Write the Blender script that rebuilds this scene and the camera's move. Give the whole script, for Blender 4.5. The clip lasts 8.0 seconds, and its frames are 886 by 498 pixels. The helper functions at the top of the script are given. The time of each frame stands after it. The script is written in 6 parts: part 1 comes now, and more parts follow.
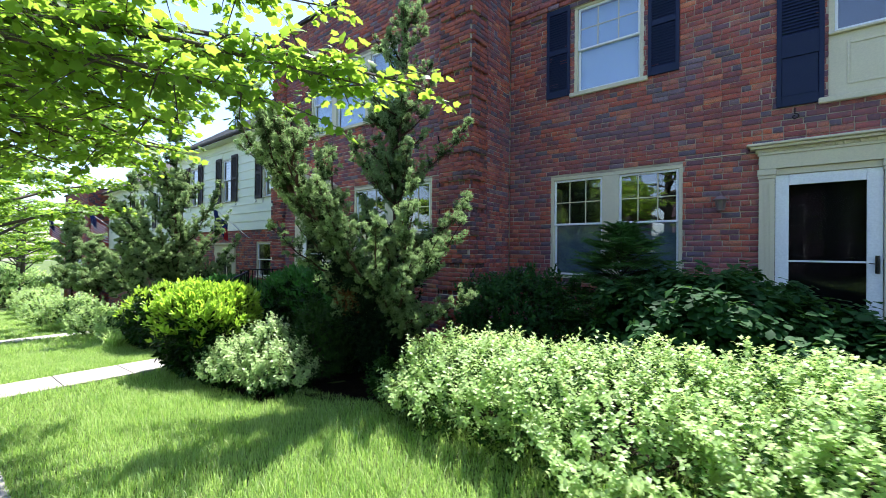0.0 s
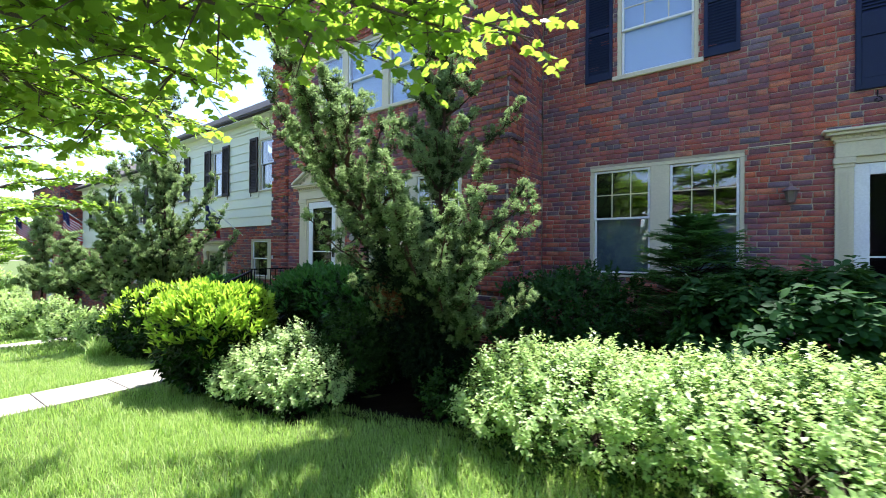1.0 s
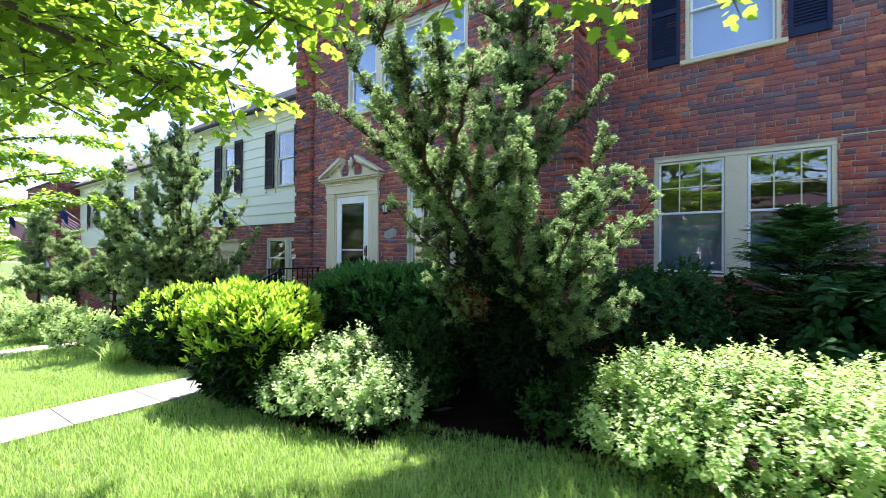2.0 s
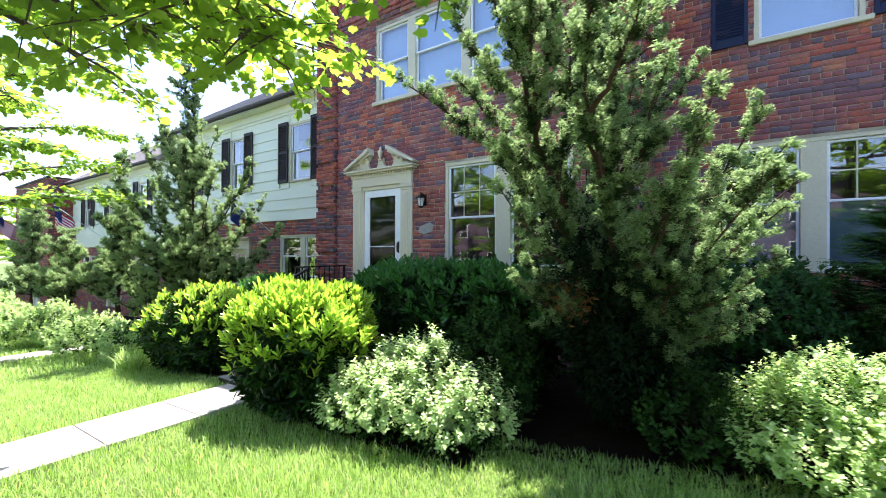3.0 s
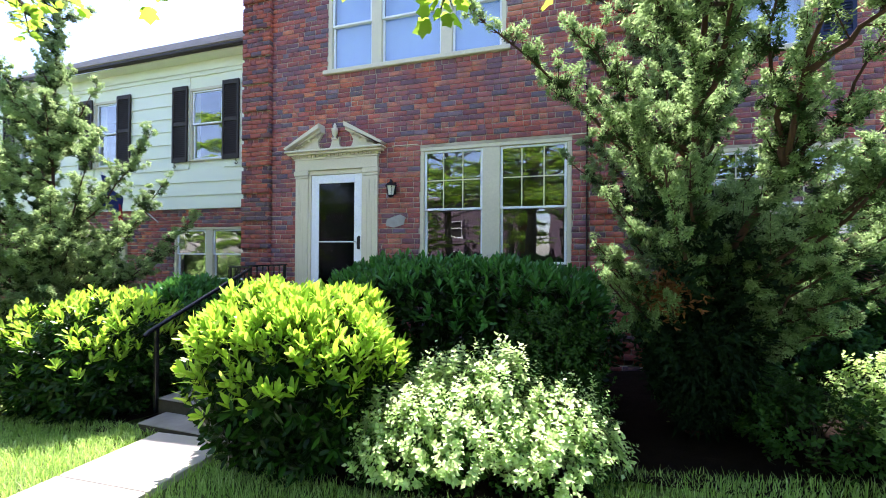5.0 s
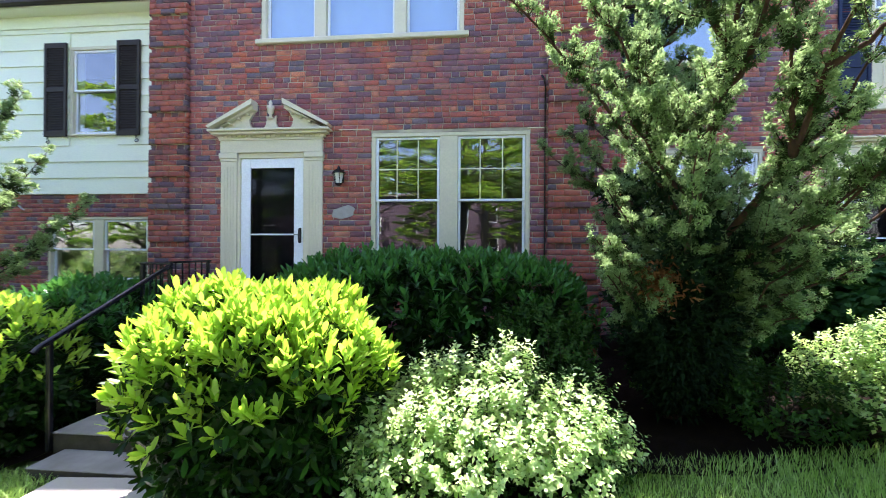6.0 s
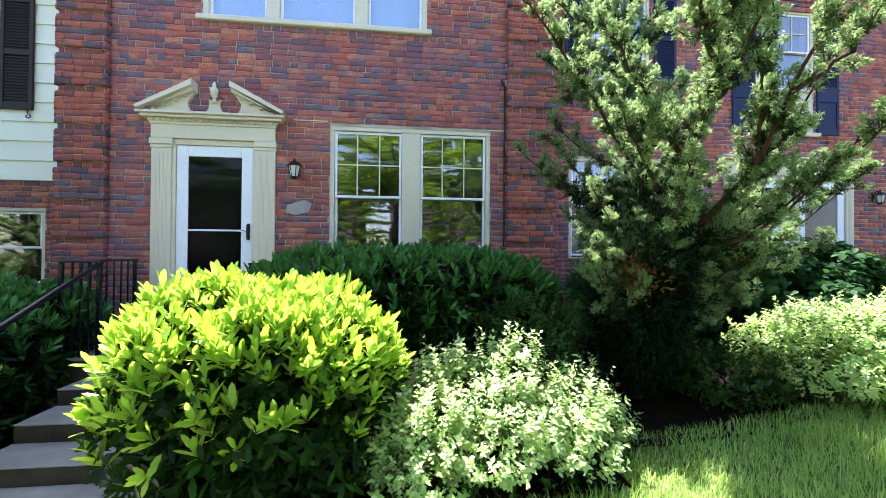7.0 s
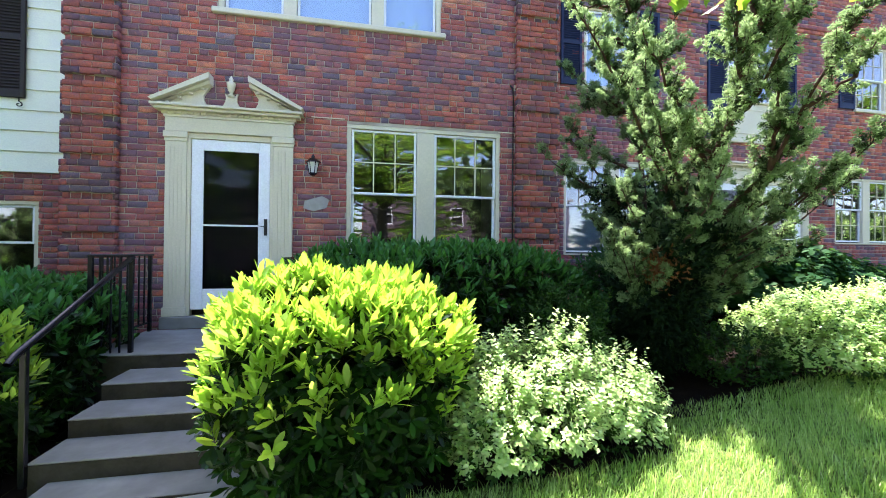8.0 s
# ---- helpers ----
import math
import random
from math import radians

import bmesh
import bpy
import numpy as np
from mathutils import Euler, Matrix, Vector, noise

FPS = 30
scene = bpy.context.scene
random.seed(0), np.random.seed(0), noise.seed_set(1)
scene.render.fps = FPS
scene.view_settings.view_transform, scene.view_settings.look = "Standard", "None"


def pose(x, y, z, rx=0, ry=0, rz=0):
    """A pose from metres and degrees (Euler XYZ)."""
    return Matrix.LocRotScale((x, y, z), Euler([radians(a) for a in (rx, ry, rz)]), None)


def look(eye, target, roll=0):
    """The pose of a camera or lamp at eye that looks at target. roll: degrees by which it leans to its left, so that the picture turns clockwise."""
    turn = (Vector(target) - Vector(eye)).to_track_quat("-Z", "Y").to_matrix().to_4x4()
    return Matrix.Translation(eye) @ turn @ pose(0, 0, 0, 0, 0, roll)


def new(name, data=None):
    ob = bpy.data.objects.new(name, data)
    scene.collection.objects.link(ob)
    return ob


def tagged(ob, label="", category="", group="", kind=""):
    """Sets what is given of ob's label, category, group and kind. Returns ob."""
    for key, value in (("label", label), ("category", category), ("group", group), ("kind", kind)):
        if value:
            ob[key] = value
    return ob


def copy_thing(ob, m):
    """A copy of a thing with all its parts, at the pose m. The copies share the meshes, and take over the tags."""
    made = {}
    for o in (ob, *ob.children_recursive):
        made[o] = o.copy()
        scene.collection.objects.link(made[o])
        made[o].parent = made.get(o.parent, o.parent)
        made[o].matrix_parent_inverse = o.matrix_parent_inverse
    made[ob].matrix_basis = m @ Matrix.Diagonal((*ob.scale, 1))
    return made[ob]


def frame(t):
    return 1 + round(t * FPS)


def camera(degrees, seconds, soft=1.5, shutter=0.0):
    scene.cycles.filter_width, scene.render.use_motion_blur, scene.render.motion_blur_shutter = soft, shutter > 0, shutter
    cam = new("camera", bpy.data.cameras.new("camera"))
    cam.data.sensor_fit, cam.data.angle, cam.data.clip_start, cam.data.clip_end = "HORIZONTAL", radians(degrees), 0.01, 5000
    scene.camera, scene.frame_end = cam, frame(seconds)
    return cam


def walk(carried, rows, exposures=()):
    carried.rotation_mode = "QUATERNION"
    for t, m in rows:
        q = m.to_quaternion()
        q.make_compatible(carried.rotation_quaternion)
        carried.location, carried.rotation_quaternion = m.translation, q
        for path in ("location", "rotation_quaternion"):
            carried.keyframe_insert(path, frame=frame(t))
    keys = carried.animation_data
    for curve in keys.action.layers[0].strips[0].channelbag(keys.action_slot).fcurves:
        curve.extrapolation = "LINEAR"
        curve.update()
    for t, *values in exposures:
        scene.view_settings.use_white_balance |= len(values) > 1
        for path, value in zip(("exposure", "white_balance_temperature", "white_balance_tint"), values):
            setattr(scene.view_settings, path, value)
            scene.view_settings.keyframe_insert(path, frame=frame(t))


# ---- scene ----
cam = camera(94.5, 8.0, soft=0.8, shutter=0.3)
SIZE = 0.9  # the plan below is drawn at 1 : 0.9
METRES, EYE, TILT, LEAN, TURN = 7.45 * SIZE, 1.45 * SIZE, 0.0, 0.0, 38.6
ROWS = [
    (0.0, 0.0, 0.0, 0.0, -0.0, 0.3, -0.59),
    (0.5, -0.0613, 0.0474, -0.0036, -2.12, 0.47, -0.64),
    (1.0, -0.1174, 0.096, -0.0084, -2.55, 0.29, -0.53),
    (1.5, -0.1803, 0.1394, -0.0136, -2.8, 0.42, -0.57),
    (3.0, -0.3628, 0.256, -0.0262, -4.55, 0.32, -0.22),
    (3.5, -0.4088, 0.3005, -0.0289, -5.47, 0.2, -0.09),
    (4.0, -0.4603, 0.3417, -0.0312, -10.74, 0.43, -0.28),
    (5.5, -0.5888, 0.4514, -0.0387, -26.56, 0.16, -0.28),
    (6.0, -0.6118, 0.498, -0.0434, -33.41, 0.13, -0.32),
    (6.5, -0.6452, 0.5352, -0.0478, -40.68, 0.39, -0.55),
    (7.0, -0.6842, 0.5583, -0.0533, -45.32, 0.61, -0.41),
    (7.5, -0.7328, 0.5804, -0.0575, -46.63, 0.55, -0.53),
    (8.0, -0.7757, 0.6114, -0.0609, -50.44, 0.54, -0.44),
]
SKY, SUN, STOPS = 0.130, 5.2, 1.80
cam_exposure = [(t, STOPS + s, kelvin, tint) for t, s, kelvin, tint in ((0.0, -0.30, 5900, 19), (1.5, 0.0, 6050, 22), (3.5, 0.26, 6080, 25), (5.5, 0.50, 6080, 27), (8.0, 0.63, 6050, 26))]
walk(cam, [(t, pose(0, 0, EYE, TILT, LEAN, TURN) @ pose(METRES * x, METRES * y, METRES * z, 90 + pitch, roll, yaw)) for t, x, y, z, yaw, pitch, roll in ROWS], cam_exposure)

# ---- world and sun ----
SUN_HIGH, SUN_SIDE = 67.0, -18.0
world = bpy.data.worlds.new("world")
scene.world = world
world.use_nodes = True
wt = world.node_tree
sky = wt.nodes.new("ShaderNodeTexSky")
sky.sky_type, sky.sun_disc = "NISHITA", False
sky.sun_elevation, sky.sun_rotation = radians(SUN_HIGH), radians(SUN_SIDE)
sky.air_density, sky.dust_density, sky.ozone_density = 1.0, 1.0, 1.0
back = wt.nodes["Background"]
wt.links.new(sky.outputs[0], back.inputs[0])
back.inputs[1].default_value = SKY
sun = new("sun", bpy.data.lights.new("sun", "SUN"))
sun.data.energy, sun.data.angle, sun.data.color = SUN, radians(0.55), (1.0, 0.95, 0.86)
toward = Vector((math.sin(radians(SUN_SIDE)) * math.cos(radians(SUN_HIGH)), math.cos(radians(SUN_SIDE)) * math.cos(radians(SUN_HIGH)), math.sin(radians(SUN_HIGH))))
sun.matrix_world = look(toward * 60, (0, 0, 0))

# ---- materials ----
def graph(name):
    m = bpy.data.materials.new(name)
    m.use_nodes = True
    t = m.node_tree
    return m, t, t.nodes["Principled BSDF"], t.nodes["Material Output"]


def node(t, kind, **values):
    n = t.nodes.new(kind)
    for k, v in values.items():
        n.inputs[k.replace("_", " ")].default_value = v
    return n


def grain(t, scale, detail=5.0, rough=0.6, stretch=None):
    co = t.nodes.new("ShaderNodeTexCoord")
    n = node(t, "ShaderNodeTexNoise", Scale=scale, Detail=detail, Roughness=rough)
    if stretch:
        mp = t.nodes.new("ShaderNodeMapping")
        mp.inputs["Scale"].default_value = stretch
        t.links.new(co.outputs["Object"], mp.inputs["Vector"])
        t.links.new(mp.outputs[0], n.inputs["Vector"])
    else:
        t.links.new(co.outputs["Object"], n.inputs["Vector"])
    return n.outputs["Fac"]


def ramp(t, fac, *stops):
    r = t.nodes.new("ShaderNodeValToRGB")
    e = r.color_ramp.elements
    while len(e) < len(stops):
        e.new(0.5)
    for el, (p, c) in zip(e, stops):
        el.position, el.color = p, (*c, 1)
    t.links.new(fac, r.inputs[0])
    return r.outputs[0]


def mix(t, fac, a, b, mode="MIX"):
    n = t.nodes.new("ShaderNodeMix")
    n.data_type, n.blend_type = "RGBA", mode
    for sock, v in ((n.inputs[0], fac), (n.inputs[6], a), (n.inputs[7], b)):
        if isinstance(v, bpy.types.NodeSocket):
            t.links.new(v, sock)
        elif isinstance(v, tuple):
            sock.default_value = (*v, 1)
        else:
            sock.default_value = v
    return n.outputs[2]


def bump(t, p, height, strength, distance):
    b = node(t, "ShaderNodeBump", Strength=strength, Distance=distance)
    t.links.new(height, b.inputs["Height"])
    t.links.new(b.outputs[0], p.inputs["Normal"])


def surface(name, a, b, scale, rough=0.7, fine=60.0, relief=0.3, depth=0.004, metal=0.0, stretch=None, shine=0.25):
    """Two tones in broad patches, with fine grain in colour and relief."""
    m, t, p, _ = graph(name)
    broad = grain(t, scale, 4.0, 0.6, stretch)
    small = grain(t, fine, 4.0, 0.7)
    col = ramp(t, broad, (0.3, a), (0.7, b))
    col = mix(t, 0.35, col, ramp(t, small, (0.3, tuple(0.65 * v for v in a)), (0.7, tuple(min(1, 1.2 * v) for v in b))))
    t.links.new(col, p.inputs["Base Color"])
    p.inputs["Roughness"].default_value, p.inputs["Metallic"].default_value, p.inputs["Specular IOR Level"].default_value = rough, metal, shine
    bump(t, p, small, relief, depth)
    return m


def any_random(t):
    """A value from 0 to 1 for each piece, whether an object or an island of a mesh."""
    ob, isl = t.nodes.new("ShaderNodeObjectInfo"), t.nodes.new("ShaderNodeNewGeometry")
    add, fr = t.nodes.new("ShaderNodeMath"), t.nodes.new("ShaderNodeMath")
    add.operation, fr.operation = "ADD", "FRACT"
    t.links.new(ob.outputs["Random"], add.inputs[0])
    t.links.new(isl.outputs["Random Per Island"], add.inputs[1])
    t.links.new(add.outputs[0], fr.inputs[0])
    return fr.outputs[0]


def brick_material(name, tones, stain):
    m, t, p, _ = graph(name)
    where = t.nodes.new("ShaderNodeNewGeometry").outputs["Position"]

    def spread(scale, detail, rough, squash=(1, 1, 1)):
        mp = t.nodes.new("ShaderNodeMapping")
        mp.inputs["Scale"].default_value = squash
        n = node(t, "ShaderNodeTexNoise", Scale=scale, Detail=detail, Roughness=rough)
        t.links.new(where, mp.inputs["Vector"])
        t.links.new(mp.outputs[0], n.inputs["Vector"])
        return n.outputs["Fac"]

    r = any_random(t)
    col = ramp(t, r, *tones)
    t.nodes[-1].color_ramp.interpolation = "CONSTANT"
    small = spread(95.0, 5.0, 0.75)
    mid = spread(13.0, 5.0, 0.7, (0.6, 1, 1.6))
    flake = spread(26.0, 5.0, 0.7)
    broad = spread(1.3, 6.0, 0.7)
    patch = spread(4.5, 4.0, 0.65, (0.55, 1, 1.3))
    col = mix(t, ramp(t, mid, (0.44, (0, 0, 0)), (0.64, (0.6, 0.6, 0.6))), col, (0.13, 0.07, 0.10))
    col = mix(t, ramp(t, flake, (0.54, (0, 0, 0)), (0.68, (0.5, 0.5, 0.5))), col, (0.56, 0.24, 0.15))
    col = mix(t, ramp(t, small, (0.36, (0.75, 0.75, 0.75)), (0.52, (0, 0, 0))), col, (0.05, 0.026, 0.028))
    col = mix(t, ramp(t, broad, (0.42, (0, 0, 0)), (0.64, (stain, stain, stain))), col, (0.155, 0.105, 0.15))
    col = mix(t, ramp(t, patch, (0.50, (0, 0, 0)), (0.68, (0.34, 0.34, 0.34))), col, (0.10, 0.06, 0.075))
    t.links.new(col, p.inputs["Base Color"])
    p.inputs["Roughness"].default_value, p.inputs["Specular IOR Level"].default_value = 0.85, 0.2
    bump(t, p, mix(t, 0.5, small, flake), 0.9, 0.008)
    return m


def leaf(name, tones, through_colour, share=0.4, gloss=0.45, shine=0.35):
    m, t, p, out = graph(name)
    r = any_random(t)
    col = ramp(t, r, *tones)
    col = mix(t, 0.25, col, ramp(t, grain(t, 3.0), (0.3, tones[0][1]), (0.7, tones[-1][1])))
    t.links.new(col, p.inputs["Base Color"])
    p.inputs["Roughness"].default_value, p.inputs["Specular IOR Level"].default_value = gloss, shine
    tr = t.nodes.new("ShaderNodeBsdfTranslucent")
    t.links.new(mix(t, 0.6, col, through_colour), tr.inputs[0])
    ms = t.nodes.new("ShaderNodeMixShader")
    ms.inputs[0].default_value = share
    t.links.new(p.outputs[0], ms.inputs[1])
    t.links.new(tr.outputs[0], ms.inputs[2])
    t.links.new(ms.outputs[0], out.inputs[0])
    return m


def glass_material(name, gloss, tint=(0.9, 0.93, 0.92)):
    """Sheet glass: gloss is the share that it mirrors when seen straight on."""
    m, t, p, out = graph(name)
    t.nodes.remove(p)
    lw = node(t, "ShaderNodeLayerWeight", Blend=0.5)
    power, scale = t.nodes.new("ShaderNodeMath"), t.nodes.new("ShaderNodeMath")
    power.operation, scale.operation = "POWER", "MULTIPLY_ADD"
    power.inputs[1].default_value, scale.inputs[1].default_value, scale.inputs[2].default_value = 3.0, 0.8, gloss
    clear = t.nodes.new("ShaderNodeBsdfTransparent")
    clear.inputs[0].default_value = (*tint, 1)
    gl = node(t, "ShaderNodeBsdfGlossy", Roughness=0.01)
    bp = node(t, "ShaderNodeBump", Strength=0.05, Distance=0.02)
    t.links.new(grain(t, 2.2, 2.0), bp.inputs["Height"])
    t.links.new(bp.outputs[0], gl.inputs["Normal"])
    ms = t.nodes.new("ShaderNodeMixShader")
    for a, b in ((lw.outputs["Facing"], power.inputs[0]), (power.outputs[0], scale.inputs[0]), (scale.outputs[0], ms.inputs[0]), (clear.outputs[0], ms.inputs[1]), (gl.outputs[0], ms.inputs[2]), (ms.outputs[0], out.inputs[0])):
        t.links.new(a, b)
    return m


RED_TONES = [(0.0, (0.50, 0.12, 0.075)), (0.20, (0.34, 0.09, 0.073)), (0.37, (0.62, 0.165, 0.08)), (0.51, (0.22, 0.10, 0.115)), (0.63, (0.54, 0.14, 0.095)), (0.78, (0.15, 0.125, 0.155)), (0.84, (0.66, 0.23, 0.125)), (0.95, (0.26, 0.19, 0.225))]
QUOIN_TONES = [(0.0, (0.42, 0.095, 0.05)), (0.3, (0.31, 0.075, 0.048)), (0.50, (0.50, 0.125, 0.058)), (0.70, (0.16, 0.07, 0.065)), (0.82, (0.115, 0.092, 0.105)), (0.92, (0.09, 0.055, 0.06))]
BRICK = brick_material("mottled_red_brick", RED_TONES, 0.58)
QUOIN = brick_material("red_pier_brick", QUOIN_TONES, 0.25)
MORTAR = surface("lime_mortar", (0.66, 0.57, 0.44), (0.25, 0.21, 0.17), 2.6, 0.95, 120, 0.5, 0.004)
TRIM = surface("cream_paint", (0.70, 0.64, 0.47), (0.62, 0.56, 0.41), 1.2, 0.45, 40, 0.06, 0.002)
WHITE = surface("white_paint", (0.86, 0.87, 0.88), (0.79, 0.80, 0.82), 1.5, 0.4, 40, 0.05, 0.002)
SIDING = surface("pale_cream_siding_paint", (0.87, 0.88, 0.71), (0.80, 0.82, 0.65), 0.8, 0.5, 60, 0.08, 0.002, stretch=(0.4, 1, 2))
NAVY = surface("navy_shutter_paint", (0.010, 0.017, 0.05), (0.016, 0.025, 0.066), 2.0, 0.6, 60, 0.1, 0.002)
BROWN = surface("dark_brown_shutter_paint", (0.024, 0.017, 0.013), (0.034, 0.025, 0.019), 2.0, 0.55, 60, 0.1, 0.002)
IRON = surface("black_painted_iron", (0.004, 0.004, 0.005), (0.008, 0.008, 0.009), 6.0, 0.24, 90, 0.15, 0.001, shine=0.3)
STEEL = surface("dark_handle_metal", (0.03, 0.03, 0.032), (0.05, 0.05, 0.05), 8.0, 0.3, 90, 0.1, 0.001, 0.8)
CONCRETE = surface("worn_concrete", (0.42, 0.39, 0.34), (0.30, 0.28, 0.25), 1.3, 0.85, 70, 0.4, 0.003)
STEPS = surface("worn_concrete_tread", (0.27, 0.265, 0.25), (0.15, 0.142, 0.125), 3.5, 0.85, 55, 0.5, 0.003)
# Mould stain and the shade of upright faces, both put into one dark tone.
RISER = surface("mould_and_shade_dark_riser", (0.062, 0.052, 0.036), (0.020, 0.017, 0.011), 5.0, 0.9, 40, 0.7, 0.004)
# Darker than real mulch: the deep shade under the plants is in the colour.
SOIL = surface("shade_dark_leaf_mulch", (0.006, 0.004, 0.003), (0.016, 0.010, 0.007), 9.0, 0.95, 70, 0.9, 0.02, shine=0.05)
TURF = surface("lawn_soil", (0.07, 0.11, 0.025), (0.10, 0.14, 0.035), 3.0, 0.95, 40, 0.8, 0.02)
ASPHALT = surface("asphalt", (0.045, 0.045, 0.047), (0.065, 0.063, 0.06), 0.8, 0.9, 120, 0.5, 0.004)
SHINGLE = surface("grey_brown_shingles", (0.40, 0.345, 0.31), (0.25, 0.215, 0.19), 3.0, 0.9, 30, 0.8, 0.01)
FASCIA = surface("dark_brown_gutter", (0.03, 0.022, 0.018), (0.045, 0.034, 0.028), 2.0, 0.6, 60, 0.1, 0.002)
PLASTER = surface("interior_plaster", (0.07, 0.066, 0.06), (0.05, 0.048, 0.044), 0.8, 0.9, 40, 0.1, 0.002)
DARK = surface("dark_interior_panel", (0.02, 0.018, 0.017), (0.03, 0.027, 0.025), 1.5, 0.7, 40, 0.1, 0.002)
# Pale blind whose blue is the sky's reflection put into the cloth colour.
SKY_BLIND = surface("blind_with_sky_reflection_blue", (0.46, 0.60, 0.88), (0.38, 0.52, 0.80), 0.8, 0.9, 30, 0.05, 0.002)
LOWER_SHEET = surface("grey_blue_lower_sheet", (0.20, 0.26, 0.31), (0.13, 0.18, 0.23), 2.5, 0.9, 30, 0.05, 0.002)
BARK = surface("reddish_juniper_bark", (0.085, 0.042, 0.026), (0.04, 0.024, 0.017), 7.0, 0.9, 30, 0.9, 0.012, stretch=(6, 6, 0.8))
MAPLE_BARK = surface("grey_maple_bark", (0.12, 0.10, 0.08), (0.07, 0.058, 0.046), 6.0, 0.9, 30, 0.9, 0.012, stretch=(6, 6, 0.8))
STEM = surface("brown_twigs", (0.05, 0.042, 0.024), (0.03, 0.028, 0.017), 9.0, 0.85, 60, 0.4, 0.003)
STONE = surface("grey_cement_patch", (0.42, 0.40, 0.37), (0.30, 0.285, 0.265), 14.0, 0.95, 80, 0.7, 0.004)
GLASS = glass_material("window_glass", 0.13)
DOOR_GLASS = glass_material("storm_door_glass", 0.012, (0.55, 0.56, 0.56))
LANTERN_DIM = surface("smoky_lantern_glass", (0.20, 0.17, 0.15), (0.13, 0.11, 0.10), 9.0, 0.3, 60, 0.1, 0.001)
FADED = surface("faded_pinkish_metal", (0.26, 0.17, 0.16), (0.19, 0.14, 0.135), 9.0, 0.7, 60, 0.2, 0.001)
LANTERN_GLASS = surface("frosted_lantern_glass", (0.75, 0.75, 0.70), (0.62, 0.62, 0.57), 9.0, 0.3, 60, 0.1, 0.001)
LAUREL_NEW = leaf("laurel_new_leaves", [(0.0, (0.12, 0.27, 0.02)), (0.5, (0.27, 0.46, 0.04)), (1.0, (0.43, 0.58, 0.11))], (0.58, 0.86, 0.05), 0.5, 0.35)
# Old leaves made near-black: the mound's inner shade is in their colour.
LAUREL_OLD_SHADED = leaf("laurel_shaded_old_leaves", [(0.0, (0.002, 0.008, 0.0015)), (0.65, (0.005, 0.019, 0.003)), (1.0, (0.024, 0.085, 0.010))], (0.08, 0.22, 0.015), 0.12, 0.30, 0.12)
# Duller upper leaves where the house shades the mound, with that shade in the colour.
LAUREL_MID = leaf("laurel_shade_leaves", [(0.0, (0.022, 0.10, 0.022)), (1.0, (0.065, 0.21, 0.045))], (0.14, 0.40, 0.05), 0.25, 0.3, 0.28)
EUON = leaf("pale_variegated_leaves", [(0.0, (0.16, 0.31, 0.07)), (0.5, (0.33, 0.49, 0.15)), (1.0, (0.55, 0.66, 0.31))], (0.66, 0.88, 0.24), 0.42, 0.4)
# Inner and lower leaves: the shade within the shrubs is put into their colour.
EUON_IN = leaf("shaded_green_leaves", [(0.0, (0.010, 0.032, 0.007)), (1.0, (0.040, 0.095, 0.020))], (0.12, 0.26, 0.04), 0.2, 0.55, 0.07)
SPIREA = leaf("silvery_green_leaves", [(0.0, (0.20, 0.36, 0.09)), (0.5, (0.40, 0.55, 0.20)), (1.0, (0.66, 0.73, 0.38))], (0.62, 0.84, 0.32), 0.36, 0.4)
VIBURNUM = leaf("viburnum_leaves", [(0.0, (0.010, 0.042, 0.012)), (0.5, (0.018, 0.066, 0.019)), (1.0, (0.038, 0.105, 0.028))], (0.14, 0.33, 0.04), 0.24, 0.6, 0.1)
NANDINA = leaf("feathery_shrub_leaves", [(0.0, (0.025, 0.085, 0.020)), (1.0, (0.075, 0.20, 0.045))], (0.16, 0.40, 0.07), 0.35, 0.5, 0.12)
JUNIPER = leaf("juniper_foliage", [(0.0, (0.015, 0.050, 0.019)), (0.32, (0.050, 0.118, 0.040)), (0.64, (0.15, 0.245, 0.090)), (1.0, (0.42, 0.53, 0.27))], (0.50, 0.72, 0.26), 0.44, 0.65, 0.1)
# Lit copy of the juniper tones: sunlight is put into the colour.
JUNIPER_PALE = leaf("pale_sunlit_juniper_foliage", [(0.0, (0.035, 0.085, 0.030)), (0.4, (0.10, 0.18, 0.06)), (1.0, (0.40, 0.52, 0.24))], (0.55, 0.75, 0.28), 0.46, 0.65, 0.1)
# The shade inside the crown is put into these two dark foliage tones.
JUNIPER_IN = leaf("shaded_inner_juniper_foliage", [(0.0, (0.005, 0.013, 0.006)), (1.0, (0.014, 0.030, 0.013))], (0.04, 0.08, 0.02), 0.08, 0.85, 0.03)
JUNIPER_SHADE = leaf("shaded_juniper_foliage", [(0.0, (0.012, 0.032, 0.012)), (1.0, (0.045, 0.085, 0.032))], (0.16, 0.24, 0.07), 0.3, 0.8, 0.05)
JUNIPER_DEAD = leaf("dead_juniper_foliage", [(0.0, (0.16, 0.06, 0.02)), (1.0, (0.24, 0.11, 0.04))], (0.3, 0.14, 0.03), 0.2, 0.8)
MAPLE = leaf("maple_leaves", [(0.0, (0.05, 0.13, 0.017)), (0.5, (0.09, 0.20, 0.023)), (1.0, (0.16, 0.30, 0.035))], (0.52, 0.78, 0.06), 0.55, 0.45)
GRASS = leaf("grass_blades", [(0.0, (0.07, 0.18, 0.02)), (0.5, (0.20, 0.38, 0.05)), (0.85, (0.46, 0.62, 0.18)), (1.0, (0.66, 0.73, 0.36))], (0.56, 0.82, 0.14), 0.42, 0.45)
